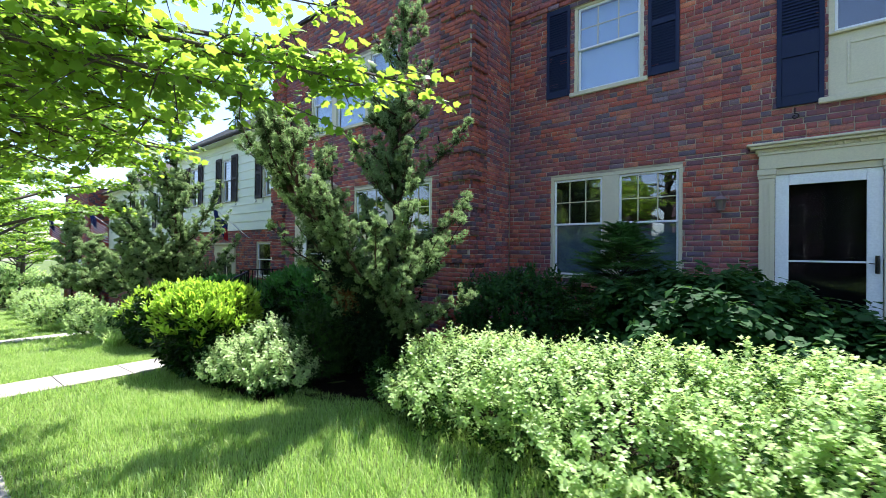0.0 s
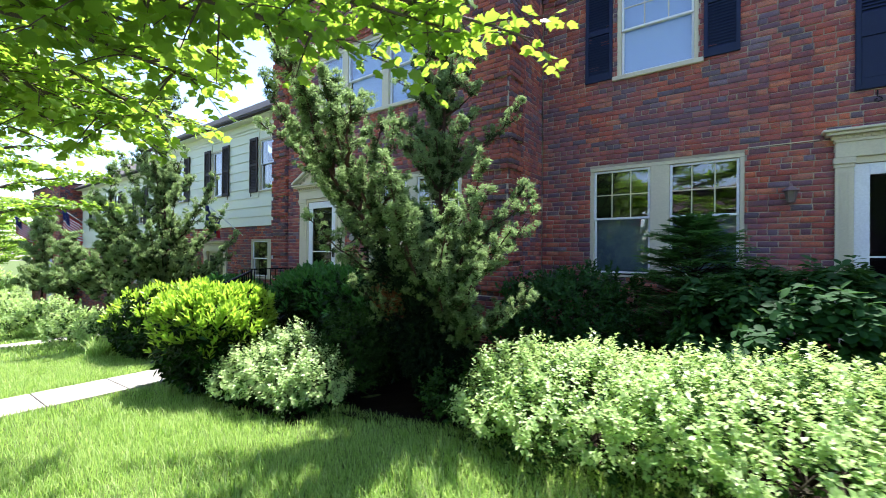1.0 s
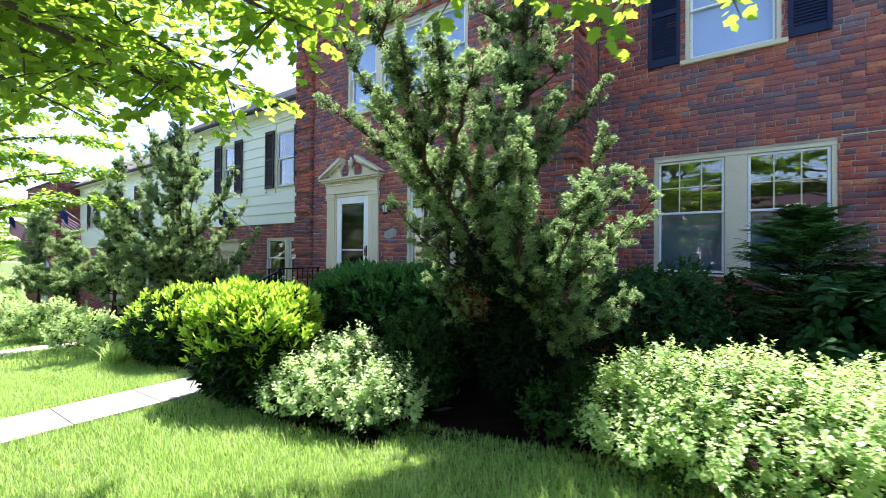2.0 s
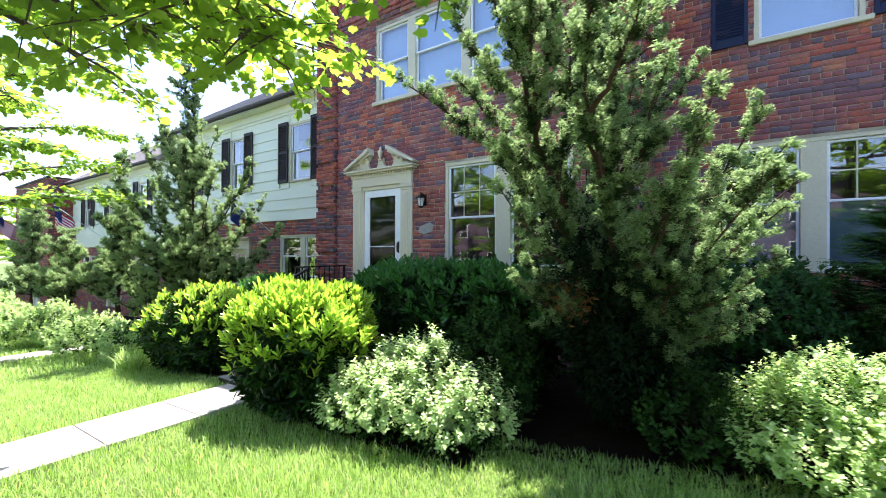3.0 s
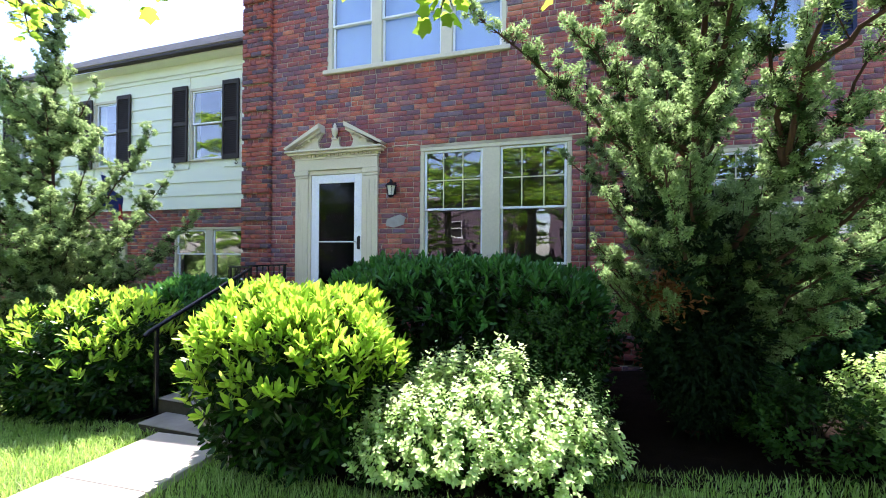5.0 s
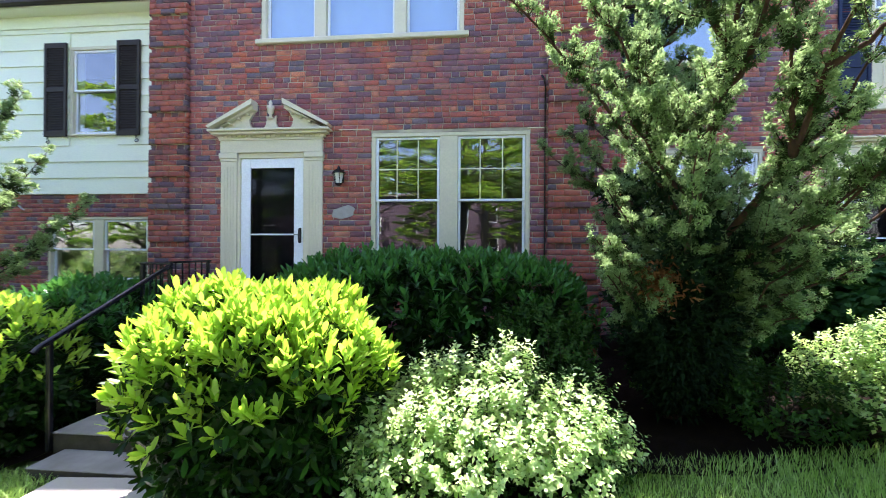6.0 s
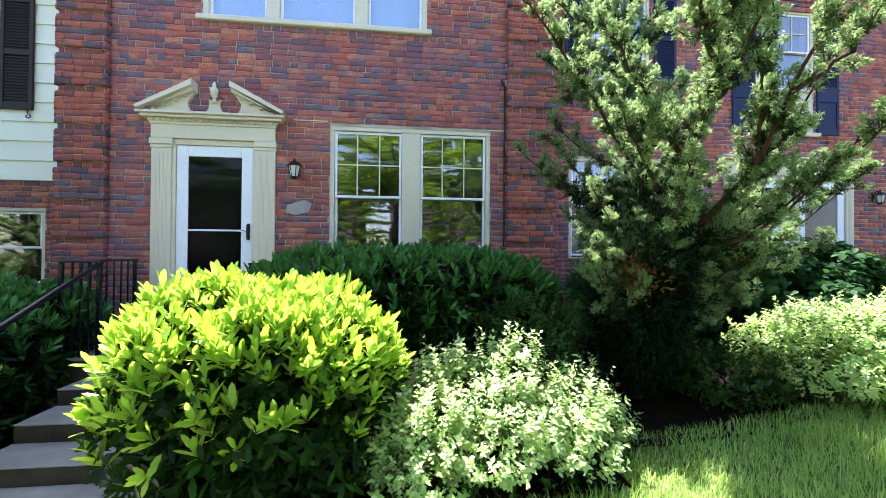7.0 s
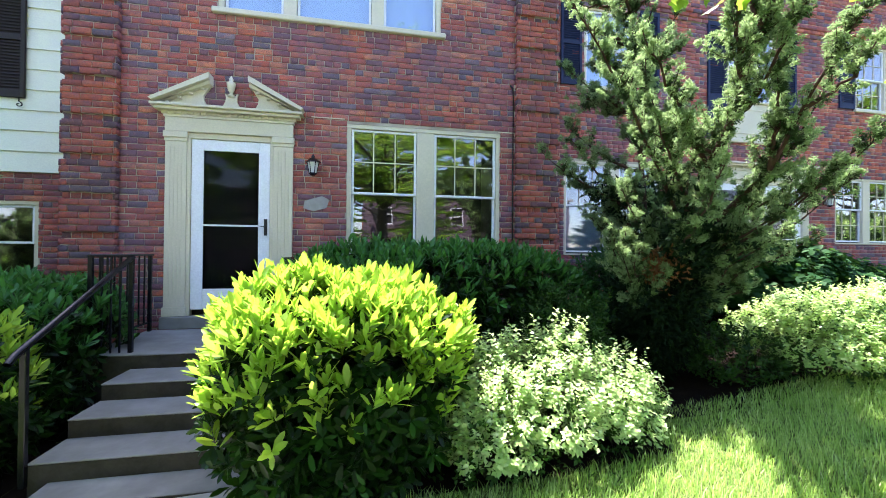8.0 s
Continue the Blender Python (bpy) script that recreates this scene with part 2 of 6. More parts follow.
CLOTH_WHITE = surface("white_flag_cloth", (0.78, 0.78, 0.80), (0.70, 0.70, 0.73), 5.0, 0.9, 80, 0.1, 0.001)
CLOTH_RED = surface("red_flag_cloth", (0.50, 0.03, 0.04), (0.42, 0.025, 0.035), 5.0, 0.9, 80, 0.1, 0.001)
CLOTH_BLUE = surface("navy_flag_cloth", (0.02, 0.03, 0.13), (0.028, 0.038, 0.16), 5.0, 0.9, 80, 0.1, 0.001)
CAR_DARK = surface("dark_car_paint", (0.03, 0.035, 0.045), (0.035, 0.04, 0.05), 1.0, 0.2, 60, 0.02, 0.001, 0.3)
CAR_WHITE = surface("white_car_paint", (0.75, 0.75, 0.76), (0.72, 0.72, 0.73), 1.0, 0.2, 60, 0.02, 0.001)
RUBBER = surface("tyre_rubber", (0.02, 0.02, 0.02), (0.03, 0.03, 0.03), 5.0, 0.85, 60, 0.2, 0.002)
CHROME = surface("bright_wheel_metal", (0.5, 0.5, 0.52), (0.45, 0.45, 0.47), 4.0, 0.25, 60, 0.05, 0.001, 0.9)

# ---- building helpers ----
def thing(name, label="", category="", group="", kind="", at=(0, 0, 0)):
    ob = new(name)
    ob.location = at
    return tagged(ob, label, category, group, kind)


def hang(ob, parent):
    """Puts ob under parent without moving it; parents stand unturned."""
    if parent:
        p, off = parent, Vector((0, 0, 0))
        while p:
            off += p.location
            p = p.parent
        ob.parent = parent
        ob.location = ob.location - off
    return ob


def part(name, bm, material, parent=None, label="", smooth=False):
    me = bpy.data.meshes.new(name)
    bmesh.ops.recalc_face_normals(bm, faces=bm.faces)
    if smooth:
        for f in bm.faces:
            f.smooth = True
    bm.to_mesh(me)
    bm.free()
    me.materials.append(material)
    ob = new(name, me)
    if label:
        ob["label"] = label
    return hang(ob, parent)


def sheet(name, verts, faces, material, parent=None, label="", kind="", smooth=False):
    """A mesh from arrays; all faces have the same number of corners."""
    verts, faces = np.asarray(verts, dtype=np.float32), np.asarray(faces, dtype=np.int32)
    k = faces.shape[1]
    used, faces = np.unique(faces, return_inverse=True)
    verts, faces = verts[used], faces.reshape(-1, k).astype(np.int32)
    me = bpy.data.meshes.new(name)
    me.vertices.add(len(verts))
    me.vertices.foreach_set("co", verts.ravel())
    me.loops.add(faces.size)
    me.loops.foreach_set("vertex_index", faces.ravel())
    me.polygons.add(len(faces))
    me.polygons.foreach_set("loop_start", np.arange(0, faces.size, k, dtype=np.int32))
    if smooth:
        me.polygons.foreach_set("use_smooth", np.ones(len(faces), dtype=bool))
    me.update(calc_edges=True)
    me.materials.append(material)
    ob = new(name, me)
    tagged(ob, label, "", "", kind)
    return hang(ob, parent)


def block(bm, x0, x1, y0, y1, z0, z1, bevel=0.0):
    vs = [bm.verts.new((x, y, z)) for x in (x0, x1) for y in (y0, y1) for z in (z0, z1)]
    fs = [bm.faces.new([vs[i] for i in q]) for q in ((0, 1, 3, 2), (4, 6, 7, 5), (0, 4, 5, 1), (2, 3, 7, 6), (0, 2, 6, 4), (1, 5, 7, 3))]
    if bevel:
        es = {e for f in fs for e in f.edges}
        bmesh.ops.bevel(bm, geom=list(es), offset=bevel, segments=1, affect="EDGES", profile=0.5)
    return bm


def box(name, ext, material, parent=None, label="", bevel=0.004):
    return part(name, block(bmesh.new(), *ext, bevel), material, parent, label)


def prism(name, outline, y0, y1, material, parent=None, label=""):
    """An outline in x and z, thick from y0 to y1."""
    bm = bmesh.new()
    a = [bm.verts.new((x, y0, z)) for x, z in outline]
    b = [bm.verts.new((x, y1, z)) for x, z in outline]
    bm.faces.new(a)
    bm.faces.new(b[::-1])
    n = len(a)
    for i in range(n):
        bm.faces.new((a[i], b[i], b[(i + 1) % n], a[(i + 1) % n]))
    return part(name, bm, material, parent, label)


def turned(bm, profile, x, y, seg=14):
    """A turned solid: (radius, z) from the bottom up, round the upright axis at x, y."""
    rings = [[bm.verts.new((x + r * math.cos(2 * math.pi * i / seg), y + r * math.sin(2 * math.pi * i / seg), z)) for i in range(seg)] for r, z in profile]
    for a, b in zip(rings, rings[1:]):
        for i in range(seg):
            bm.faces.new((a[i], a[(i + 1) % seg], b[(i + 1) % seg], b[i]))
    bm.faces.new(rings[0][::-1])
    bm.faces.new(rings[-1])
    return bm


def tube_arrays(points, radii, seg=7):
    """Vertices and quads of a tapered tube along points."""
    pts, V, F = [Vector(p) for p in points], [], []
    for i, p in enumerate(pts):
        d = (pts[min(i + 1, len(pts) - 1)] - pts[max(i - 1, 0)]).normalized()
        s = d.cross(Vector((0.13, 0.31, 0.94))).normalized()
        u = s.cross(d)
        for k in range(seg):
            a = 2 * math.pi * k / seg
            V.append(p + (math.cos(a) * s + math.sin(a) * u) * float(radii[i]))
    for i in range(len(pts) - 1):
        for k in range(seg):
            F.append((i * seg + k, i * seg + (k + 1) % seg, (i + 1) * seg + (k + 1) % seg, (i + 1) * seg + k))
    return V, F


def tubes(name, list_of, material, parent=None, label="", seg=7, kind=""):
    V, F = [], []
    for points, radii in list_of:
        v, f = tube_arrays(points, radii, seg)
        F += [[i + len(V) for i in q] for q in f]
        V += v
    return sheet(name, [tuple(v) for v in V], F, material, parent, label, kind, smooth=True)


# ---- the lie of the land: the street falls towards -x ----
FALL_X = (-90.0, -33.0, -16.0, -8.5, -6.5, -4.5, -2.5, 0.0, 3.0, 40.0)
FALL_Z = (-5.6, -2.25, -1.12, -0.63, -0.60, -0.45, -0.21, -0.06, 0.05, 1.2)


def land(x):
    return np.interp(x, FALL_X, FALL_Z)


def strip(name, x0, x1, y0, y1, material, lift=0.0, step=0.5, kind="structure", label="", category="", rough=0.0):
    """A piece of ground that follows the fall of the land."""
    xs, ys = np.arange(x0, x1 + step * 0.5, step), np.linspace(y0, y1, max(2, int((y1 - y0) / step) + 1))
    X, Y = np.meshgrid(xs, ys, indexing="ij")
    Z = land(X) + lift + rough * np.random.default_rng(3).normal(size=X.shape)
    V = np.stack([X, Y, Z], -1).reshape(-1, 3)
    n = len(ys)
    i, j = np.meshgrid(np.arange(len(xs) - 1), np.arange(n - 1), indexing="ij")
    a = (i * n + j).ravel()
    ob = sheet(name, V, np.stack([a, a + n, a + n + 1, a + 1], -1), material, None, label, kind, smooth=True)
    return tagged(ob, label, category)


def slab(name, x0, x1, y0, y1, thick, lift, material, parent=None, label=""):
    """A paving slab that lies on the fall of the land."""
    bm = block(bmesh.new(), x0, x1, y0, y1, 0, 1, 0)
    for v in bm.verts:
        v.co.z = float(land(v.co.x)) + (lift if v.co.z > 0.5 else lift - thick)
    bmesh.ops.bevel(bm, geom=list(bm.edges), offset=0.008, segments=1, affect="EDGES")
    return part(name, bm, material, parent, label)


# ---- brickwork ----
COURSE, BRICK_LONG, JOINT = 0.0845, 0.236, 0.0105


def courses(u0, u1, z0, z1, holes=(), proud=None, seed=1):
    """Bricks of a wall as u0, u1, z0, z1, how far they stand out, whole or not. Every sixth course is headers, and others stray in."""
    rnd = random.Random(seed)
    out, k = [], 0
    z = z0
    while z < z1 - 0.02:
        head = k % 6 == 5
        full = head
        u = u0 - BRICK_LONG * ((0.5 if k % 2 else 0.0) + rnd.uniform(0, 0.22))
        top = min(z + COURSE - JOINT, z1)
        while u < u1:
            head = full or rnd.random() < 0.13
            length = BRICK_LONG * (0.5 if head else 1.0)
            a, b = max(u, u0), min(u + length - JOINT, u1)
            pieces = [(a, b)]
            for hx0, hx1, hz0, hz1 in holes:
                if top > hz0 + 0.01 and z < hz1 - 0.01:
                    nxt = []
                    for p, q in pieces:
                        if q <= hx0 or p >= hx1:
                            nxt.append((p, q))
                        else:
                            if p < hx0:
                                nxt.append((p, hx0))
                            if q > hx1:
                                nxt.append((hx1, q))
                    pieces = nxt
            for p, q in pieces:
                if q - p > 0.02:
                    whole = abs((q - p) - (length - JOINT)) < 1e-4 and not head
                    out.append((p, q, z, top, (proud(k) if proud else 0.0) + rnd.uniform(-0.003, 0.004), whole))
            u += length
        z += COURSE
        k += 1
    return out


def brick_verts(u0, u1, z0, z1, d0, d1, rnd):
    """Twelve corners: the back, the rim and the chamfered face, with u, out and z."""
    c = rnd.uniform(0.003, 0.006)
    j = [rnd.uniform(-0.0042, 0.0042) for _ in range(8)]
    rim = [(u0 + j[0], z0 + j[1]), (u1 + j[2], z0 + j[3]), (u1 + j[4], z1 + j[5]), (u0 + j[6], z1 + j[7])]
    mu, mz = (u0 + u1) / 2, (z0 + z1) / 2
    face = [(u + (c if u < mu else -c), z + (c if z < mz else -c)) for u, z in rim]
    return [(u, d0, z) for u, z in rim] + [(u, d1 - c, z) for u, z in rim] + [(u, d1, z) for u, z in face]


BRICK_FACES = [(0, 1, 5, 4), (1, 2, 6, 5), (2, 3, 7, 6), (3, 0, 4, 7), (4, 5, 9, 8), (5, 6, 10, 9), (6, 7, 11, 10), (7, 4, 8, 11), (8, 9, 10, 11)]


def lay(bricks, parent, material, side=None, single=None, seed=5):
    """Lays bricks on a wall's face. side: None for a face to -y at y; else a map from (u, out, z) to a place. single: (u0, u1, z0, z1), where each brick is a piece of its own."""
    rnd = random.Random(seed)
    V, F, lone = [], [], None
    for u0, u1, z0, z1, out, whole in bricks:
        if single and whole and single[0] < u0 and u1 < single[1] and single[2] < z0 and z1 < single[3]:
            if lone is None:
                vs = brick_verts(-(u1 - u0) / 2, (u1 - u0) / 2, -(z1 - z0) / 2, (z1 - z0) / 2, -0.02, 0.007, rnd)
                first = sheet("brick", [side(*v) - side(0, 0, 0) for v in vs], BRICK_FACES, material)
                bpy.data.objects.remove(first)
                lone = bpy.data.meshes["brick"]
            ob = new("brick", lone)
            ob.location = side((u0 + u1) / 2, out, (z0 + z1) / 2)
            hang(ob, parent)
            continue
        n = len(V)
        V += [side(*v) for v in brick_verts(u0, u1, z0, z1, -0.05, 0.007 + out, rnd)]
        F += [[i + n for i in f] for f in BRICK_FACES]
    if V:
        sheet("bricks", V, F, material, parent, "", "stuff")


def front(y):
    return lambda u, out, z: np.array((u, y - out, z))


def flank(x, sign):
    """A face that looks along x; u runs along y."""
    return lambda u, out, z: np.array((x + sign * out, u, z))


def pierced(bm, x0, x1, y0, y1, z0, z1, holes):
    """One solid wall with openings through it."""
    xs = sorted({x0, x1, *[v for h in holes for v in h[:2] if x0 < v < x1]})
    zs = sorted({z0, z1, *[v for h in holes for v in h[2:] if z0 < v < z1]})
    seen = {}

    def at(i, k, y):
        if (i, k, y) not in seen:
            seen[i, k, y] = bm.verts.new((xs[i], y, zs[k]))
        return seen[i, k, y]

    def solid(i, k):
        if not (0 <= i < len(xs) - 1 and 0 <= k < len(zs) - 1):
            return False
        x, z = (xs[i] + xs[i + 1]) / 2, (zs[k] + zs[k + 1]) / 2
        return not any(h[0] < x < h[1] and h[2] < z < h[3] for h in holes)

    for i in range(len(xs) - 1):
        for k in range(len(zs) - 1):
            if solid(i, k):
                for y in (y0, y1):
                    bm.faces.new((at(i, k, y), at(i + 1, k, y), at(i + 1, k + 1, y), at(i, k + 1, y)))
                for di, dk, a, b in ((-1, 0, (i, k), (i, k + 1)), (1, 0, (i + 1, k), (i + 1, k + 1)), (0, -1, (i, k), (i + 1, k)), (0, 1, (i, k + 1), (i + 1, k + 1))):
                    if not solid(i + di, k + dk):
                        bm.faces.new((at(*a, y0), at(*b, y0), at(*b, y1), at(*a, y1)))
    return bm


# ---- windows, shutters, doors ----
def bars(x0, x1, z0, z1, y, t, name, material, parent, w):
    """A rectangular frame of four bars."""
    bm = bmesh.new()
    for e in ((x0, x0 + w, z0, z1), (x1 - w, x1, z0, z1), (x0 + w, x1 - w, z0, z0 + w), (x0 + w, x1 - w, z1 - w, z1)):
        block(bm, e[0], e[1], y, y + t, e[2], e[3], 0.004)
    return part(name, bm, material, parent)


def sash(win, x0, x1, z0, z1, y, grid=None, name="sash"):
    s = bars(x0, x1, z0, z1, y, 0.035, name, WHITE, win, 0.035)
    pane = box("pane", (x0 + 0.03, x1 - 0.03, y + 0.016, y + 0.021, z0 + 0.03, z1 - 0.03), GLASS, s, "", 0)
    pane.visible_shadow = False
    if grid:
        nx, nz = grid
        for i in range(1, nx):
            x = x0 + (x1 - x0) * i / nx
            box("muntin", (x - 0.009, x + 0.009, y + 0.004, y + 0.014, z0 + 0.035, z1 - 0.035), TRIM, s, "", 0.003)
        for i in range(1, nz):
            z = z0 + (z1 - z0) * i / nz
            box("muntin", (x0 + 0.035, x1 - 0.035, y + 0.003, y + 0.013, z - 0.009, z + 0.009), TRIM, s, "", 0.003)
    return s


def window(house, y, x0, x1, z0, z1, split, units, label, grid=(3, 2), sill=True, lower=None, cloth=None):
    """A double-hung window in cream trim: the opening, units as x ranges, split the height of the meeting rail."""
    win = thing("window", label, "", at=((x0 + x1) / 2, y, z0))
    hang(win, house)
    bm = bmesh.new()
    edges = [x0] + [v for u in units for v in u] + [x1]
    for a, b in zip(edges[::2], edges[1::2]):
        block(bm, a, b, y + 0.012, y + 0.12, z0, z1 - 0.06, 0.005)
    block(bm, x0, x1, y + 0.008, y + 0.13, z1 - 0.06, z1, 0.005)
    part("window_frame", bm, TRIM, win)
    for a, b in units:
        sash(win, a + 0.004, b - 0.004, split - 0.018, z1 - 0.064, y + 0.035, grid)
        sash(win, a + 0.004, b - 0.004, z0 + 0.03, split + 0.018, y + 0.072, lower)
        if cloth:
            folds(win, a + 0.02, b - 0.02, y + 0.15, z0 + 0.06, z1 - 0.08, cloth)
    if sill:
        box("window_sill", (x0 - 0.07, x1 + 0.07, y - 0.06, y + 0.13, z0 - 0.075, z0 + 0.002), TRIM, win, "", 0.012)
    else:
        box("window_sill", (x0, x1, y - 0.03, y + 0.13, z0 - 0.03, z0 + 0.004), TRIM, win, "", 0.008)
    return win


def folds(parent, x0, x1, y, z0, z1, material):
    """A sheer sheet that hangs almost flat behind a pane."""
    n = max(12, int((x1 - x0) / 0.02))
    xs = np.linspace(x0, x1, n)
    ys = y + 0.003 * np.sin(xs * 23) + 0.002 * np.sin(xs * 9 + 1)
    V = [(x, yy, z) for z in (z0, z1) for x, yy in zip(xs, ys)]
    F = [(i, i + 1, n + i + 1, n + i) for i in range(n - 1)]
    ob = sheet("curtain", V, F, material, parent, "", smooth=True)
    return ob


def shutter(house, x0, x1, z0, z1, y, material, label, panels):
    """A shutter hung flat on the wall; panels are (z0, z1, louvred) between its rails."""
    sh = thing("shutter", label, at=((x0 + x1) / 2, y, z0))
    hang(sh, house)
    bm = bmesh.new()
    w = 0.055
    block(bm, x0, x0 + w, y - 0.045, y - 0.008, z0, z1, 0.004)
    block(bm, x1 - w, x1, y - 0.045, y - 0.008, z0, z1, 0.004)
    zs = [z0] + [v for p in panels for v in p[:2]] + [z1]
    for a, b in zip(zs[::2], zs[1::2]):
        block(bm, x0 + w, x1 - w, y - 0.043, y - 0.010, a, b, 0.003)
    part("shutter_frame", bm, material, sh)
    for a, b, louvred in panels:
        if louvred:
            n = int((b - a) / 0.045)
            for i in range(n):
                z = a + (i + 0.5) * (b - a) / n
                bm = bmesh.new()
                vs = [bm.verts.new(p) for p in ((x0 + w, y - 0.038, z - 0.021), (x1 - w, y - 0.038, z - 0.021), (x1 - w, y - 0.012, z + 0.019), (x0 + w, y - 0.012, z + 0.019),
                                                (x0 + w, y - 0.038, z - 0.014), (x1 - w, y - 0.038, z - 0.014), (x1 - w, y - 0.012, z + 0.026), (x0 + w, y - 0.012, z + 0.026))]
                for q in ((0, 1, 2, 3), (7, 6, 5, 4), (0, 4, 5, 1), (2, 6, 7, 3), (1, 5, 6, 2), (0, 3, 7, 4)):
                    bm.faces.new([vs[k] for k in q])
                part("slat", bm, material, sh)
            box("backing", (x0 + w, x1 - w, y - 0.010, y - 0.006, a, b), material, sh, "", 0)
        else:
            box("panel", (x0 + w, x1 - w, y - 0.03, y - 0.010, a, b), material, sh, "", 0.008)
    return sh


def scroll(house, x, z, y):
    """A small iron scroll that holds a shutter back."""
    pts = [(x + 0.05 * math.sin(a) * (1 - a / 9), y - 0.05, z + 0.04 * math.cos(a) * (1 - a / 9)) for a in np.linspace(0, 6.5, 14)]
    tubes("shutter_holdback", [([(x, y - 0.05, z + 0.12)] + pts, [0.008] * 15)], IRON, house, "small black iron scroll", 5)


def storm_door(house, x0, x1, z0, z1, y, label, handle_right=True):
    door = thing("door", label, at=((x0 + x1) / 2, y, z0))
    hang(door, house)
    w = 0.148
    bm = bmesh.new()
    block(bm, x0, x0 + w, y, y + 0.035, z0, z1, 0.005)
    block(bm, x1 - w, x1, y, y + 0.035, z0, z1, 0.005)
    block(bm, x0 + w, x1 - w, y, y + 0.035, z1 - w, z1, 0.005)
    block(bm, x0 + w, x1 - w, y, y + 0.035, z0, z0 + 0.28, 0.005)
    part("door_leaf", bm, WHITE, door)
    mid = z0 + 0.28 + (z1 - w - z0 - 0.28) * 0.46
    for a, b in ((z0 + 0.28, mid - 0.012), (mid + 0.012, z1 - w)):
        p = box("pane", (x0 + w, x1 - w, y + 0.014, y + 0.019, a, b), DOOR_GLASS, door, "", 0)
        p.visible_shadow = False
    box("rail", (x0 + w, x1 - w, y + 0.006, y + 0.03, mid - 0.012, mid + 0.012), WHITE, door, "", 0.003)
    box("inner_door", (x0 + 0.02, x1 - 0.02, y + 0.13, y + 0.17, z0, z1), DARK, door, "dark closed front door behind the glass", 0.004)
    hx = x1 - 0.05 if handle_right else x0 + 0.05
    s = -1 if handle_right else 1
    h = tubes("handle", [([(hx, y - 0.045, 1.23), (hx, y - 0.05, 1.33), (hx, y - 0.045, 1.43)], [0.012, 0.014, 0.012]), ([(hx, y, 1.31), (hx, y - 0.05, 1.32)], [0.01, 0.01]), ([(hx, y - 0.01, 1.34), (hx + s * 0.08, y - 0.05, 1.35)], [0.007, 0.005])], STEEL, door, "dark metal lever handle")
    box("plate", (hx - 0.022, hx + 0.022, y - 0.008, y + 0.001, 1.22, 1.45), STEEL, door, "", 0.004)
    return door


def pilaster(parent, x0, x1, y, z0, z1, proud=0.05):
    bm = bmesh.new()
    block(bm, x0, x1, y - proud, y + 0.02, z0 + 0.12, z1 - 0.13, 0.004)
    n = 4
    for i in range(n):
        x = x0 + 0.035 + (x1 - x0 - 0.07) * (i + 0.5) / n
        block(bm, x - 0.007, x + 0.007, y - proud - 0.006, y - proud + 0.001, z0 + 0.2, z1 - 0.2, 0.002)
    part("pilaster", bm, TRIM, parent)
    box("pilaster_base", (x0 - 0.015, x1 + 0.015, y - proud - 0.02, y + 0.02, z0, z0 + 0.12), TRIM, parent, "", 0.006)
    bm = bmesh.new()
    block(bm, x0 - 0.01, x1 + 0.01, y - proud - 0.012, y + 0.02, z1 - 0.13, z1 - 0.085, 0.004)
    block(bm, x0 - 0.02, x1 + 0.02, y - proud - 0.03, y + 0.02, z1 - 0.085, z1, 0.008)
    part("capital", bm, TRIM, parent)


def entablature(parent, x0, x1, y, z0, z1, dentils=True, crown=True):
    bm = bmesh.new()
    block(bm, x0, x1, y - 0.07, y + 0.02, z0, z0 + (z1 - z0) * 0.55, 0.004)
    block(bm, x0 - 0.015, x1 + 0.015, y - 0.085, y + 0.02, z0 + (z1 - z0) * 0.55, z0 + (z1 - z0) * 0.66, 0.004)
    part("frieze", bm, TRIM, parent)
    if dentils:
        n = int((x1 - x0) / 0.075)
        for i in range(n):
            x = x0 + (x1 - x0) * (i + 0.5) / n
            box("dentil", (x - 0.015, x + 0.015, y - 0.108, y - 0.084, z1 - 0.115, z1 - 0.076), TRIM, parent, "", 0.003)
    bm = bmesh.new()
    block(bm, x0 - 0.04, x1 + 0.04, y - 0.086, y + 0.02, z0 + (z1 - z0) * 0.66 + 0.001, z1 - 0.075, 0.004)
    if crown:
        block(bm, x0 - 0.10, x1 + 0.10, y - 0.16, y + 0.02, z1 - 0.075, z1 - 0.035, 0.006)
        block(bm, x0 - 0.14, x1 + 0.14, y - 0.20, y + 0.02, z1 - 0.035, z1, 0.008)
    part("cornice", bm, TRIM, parent)


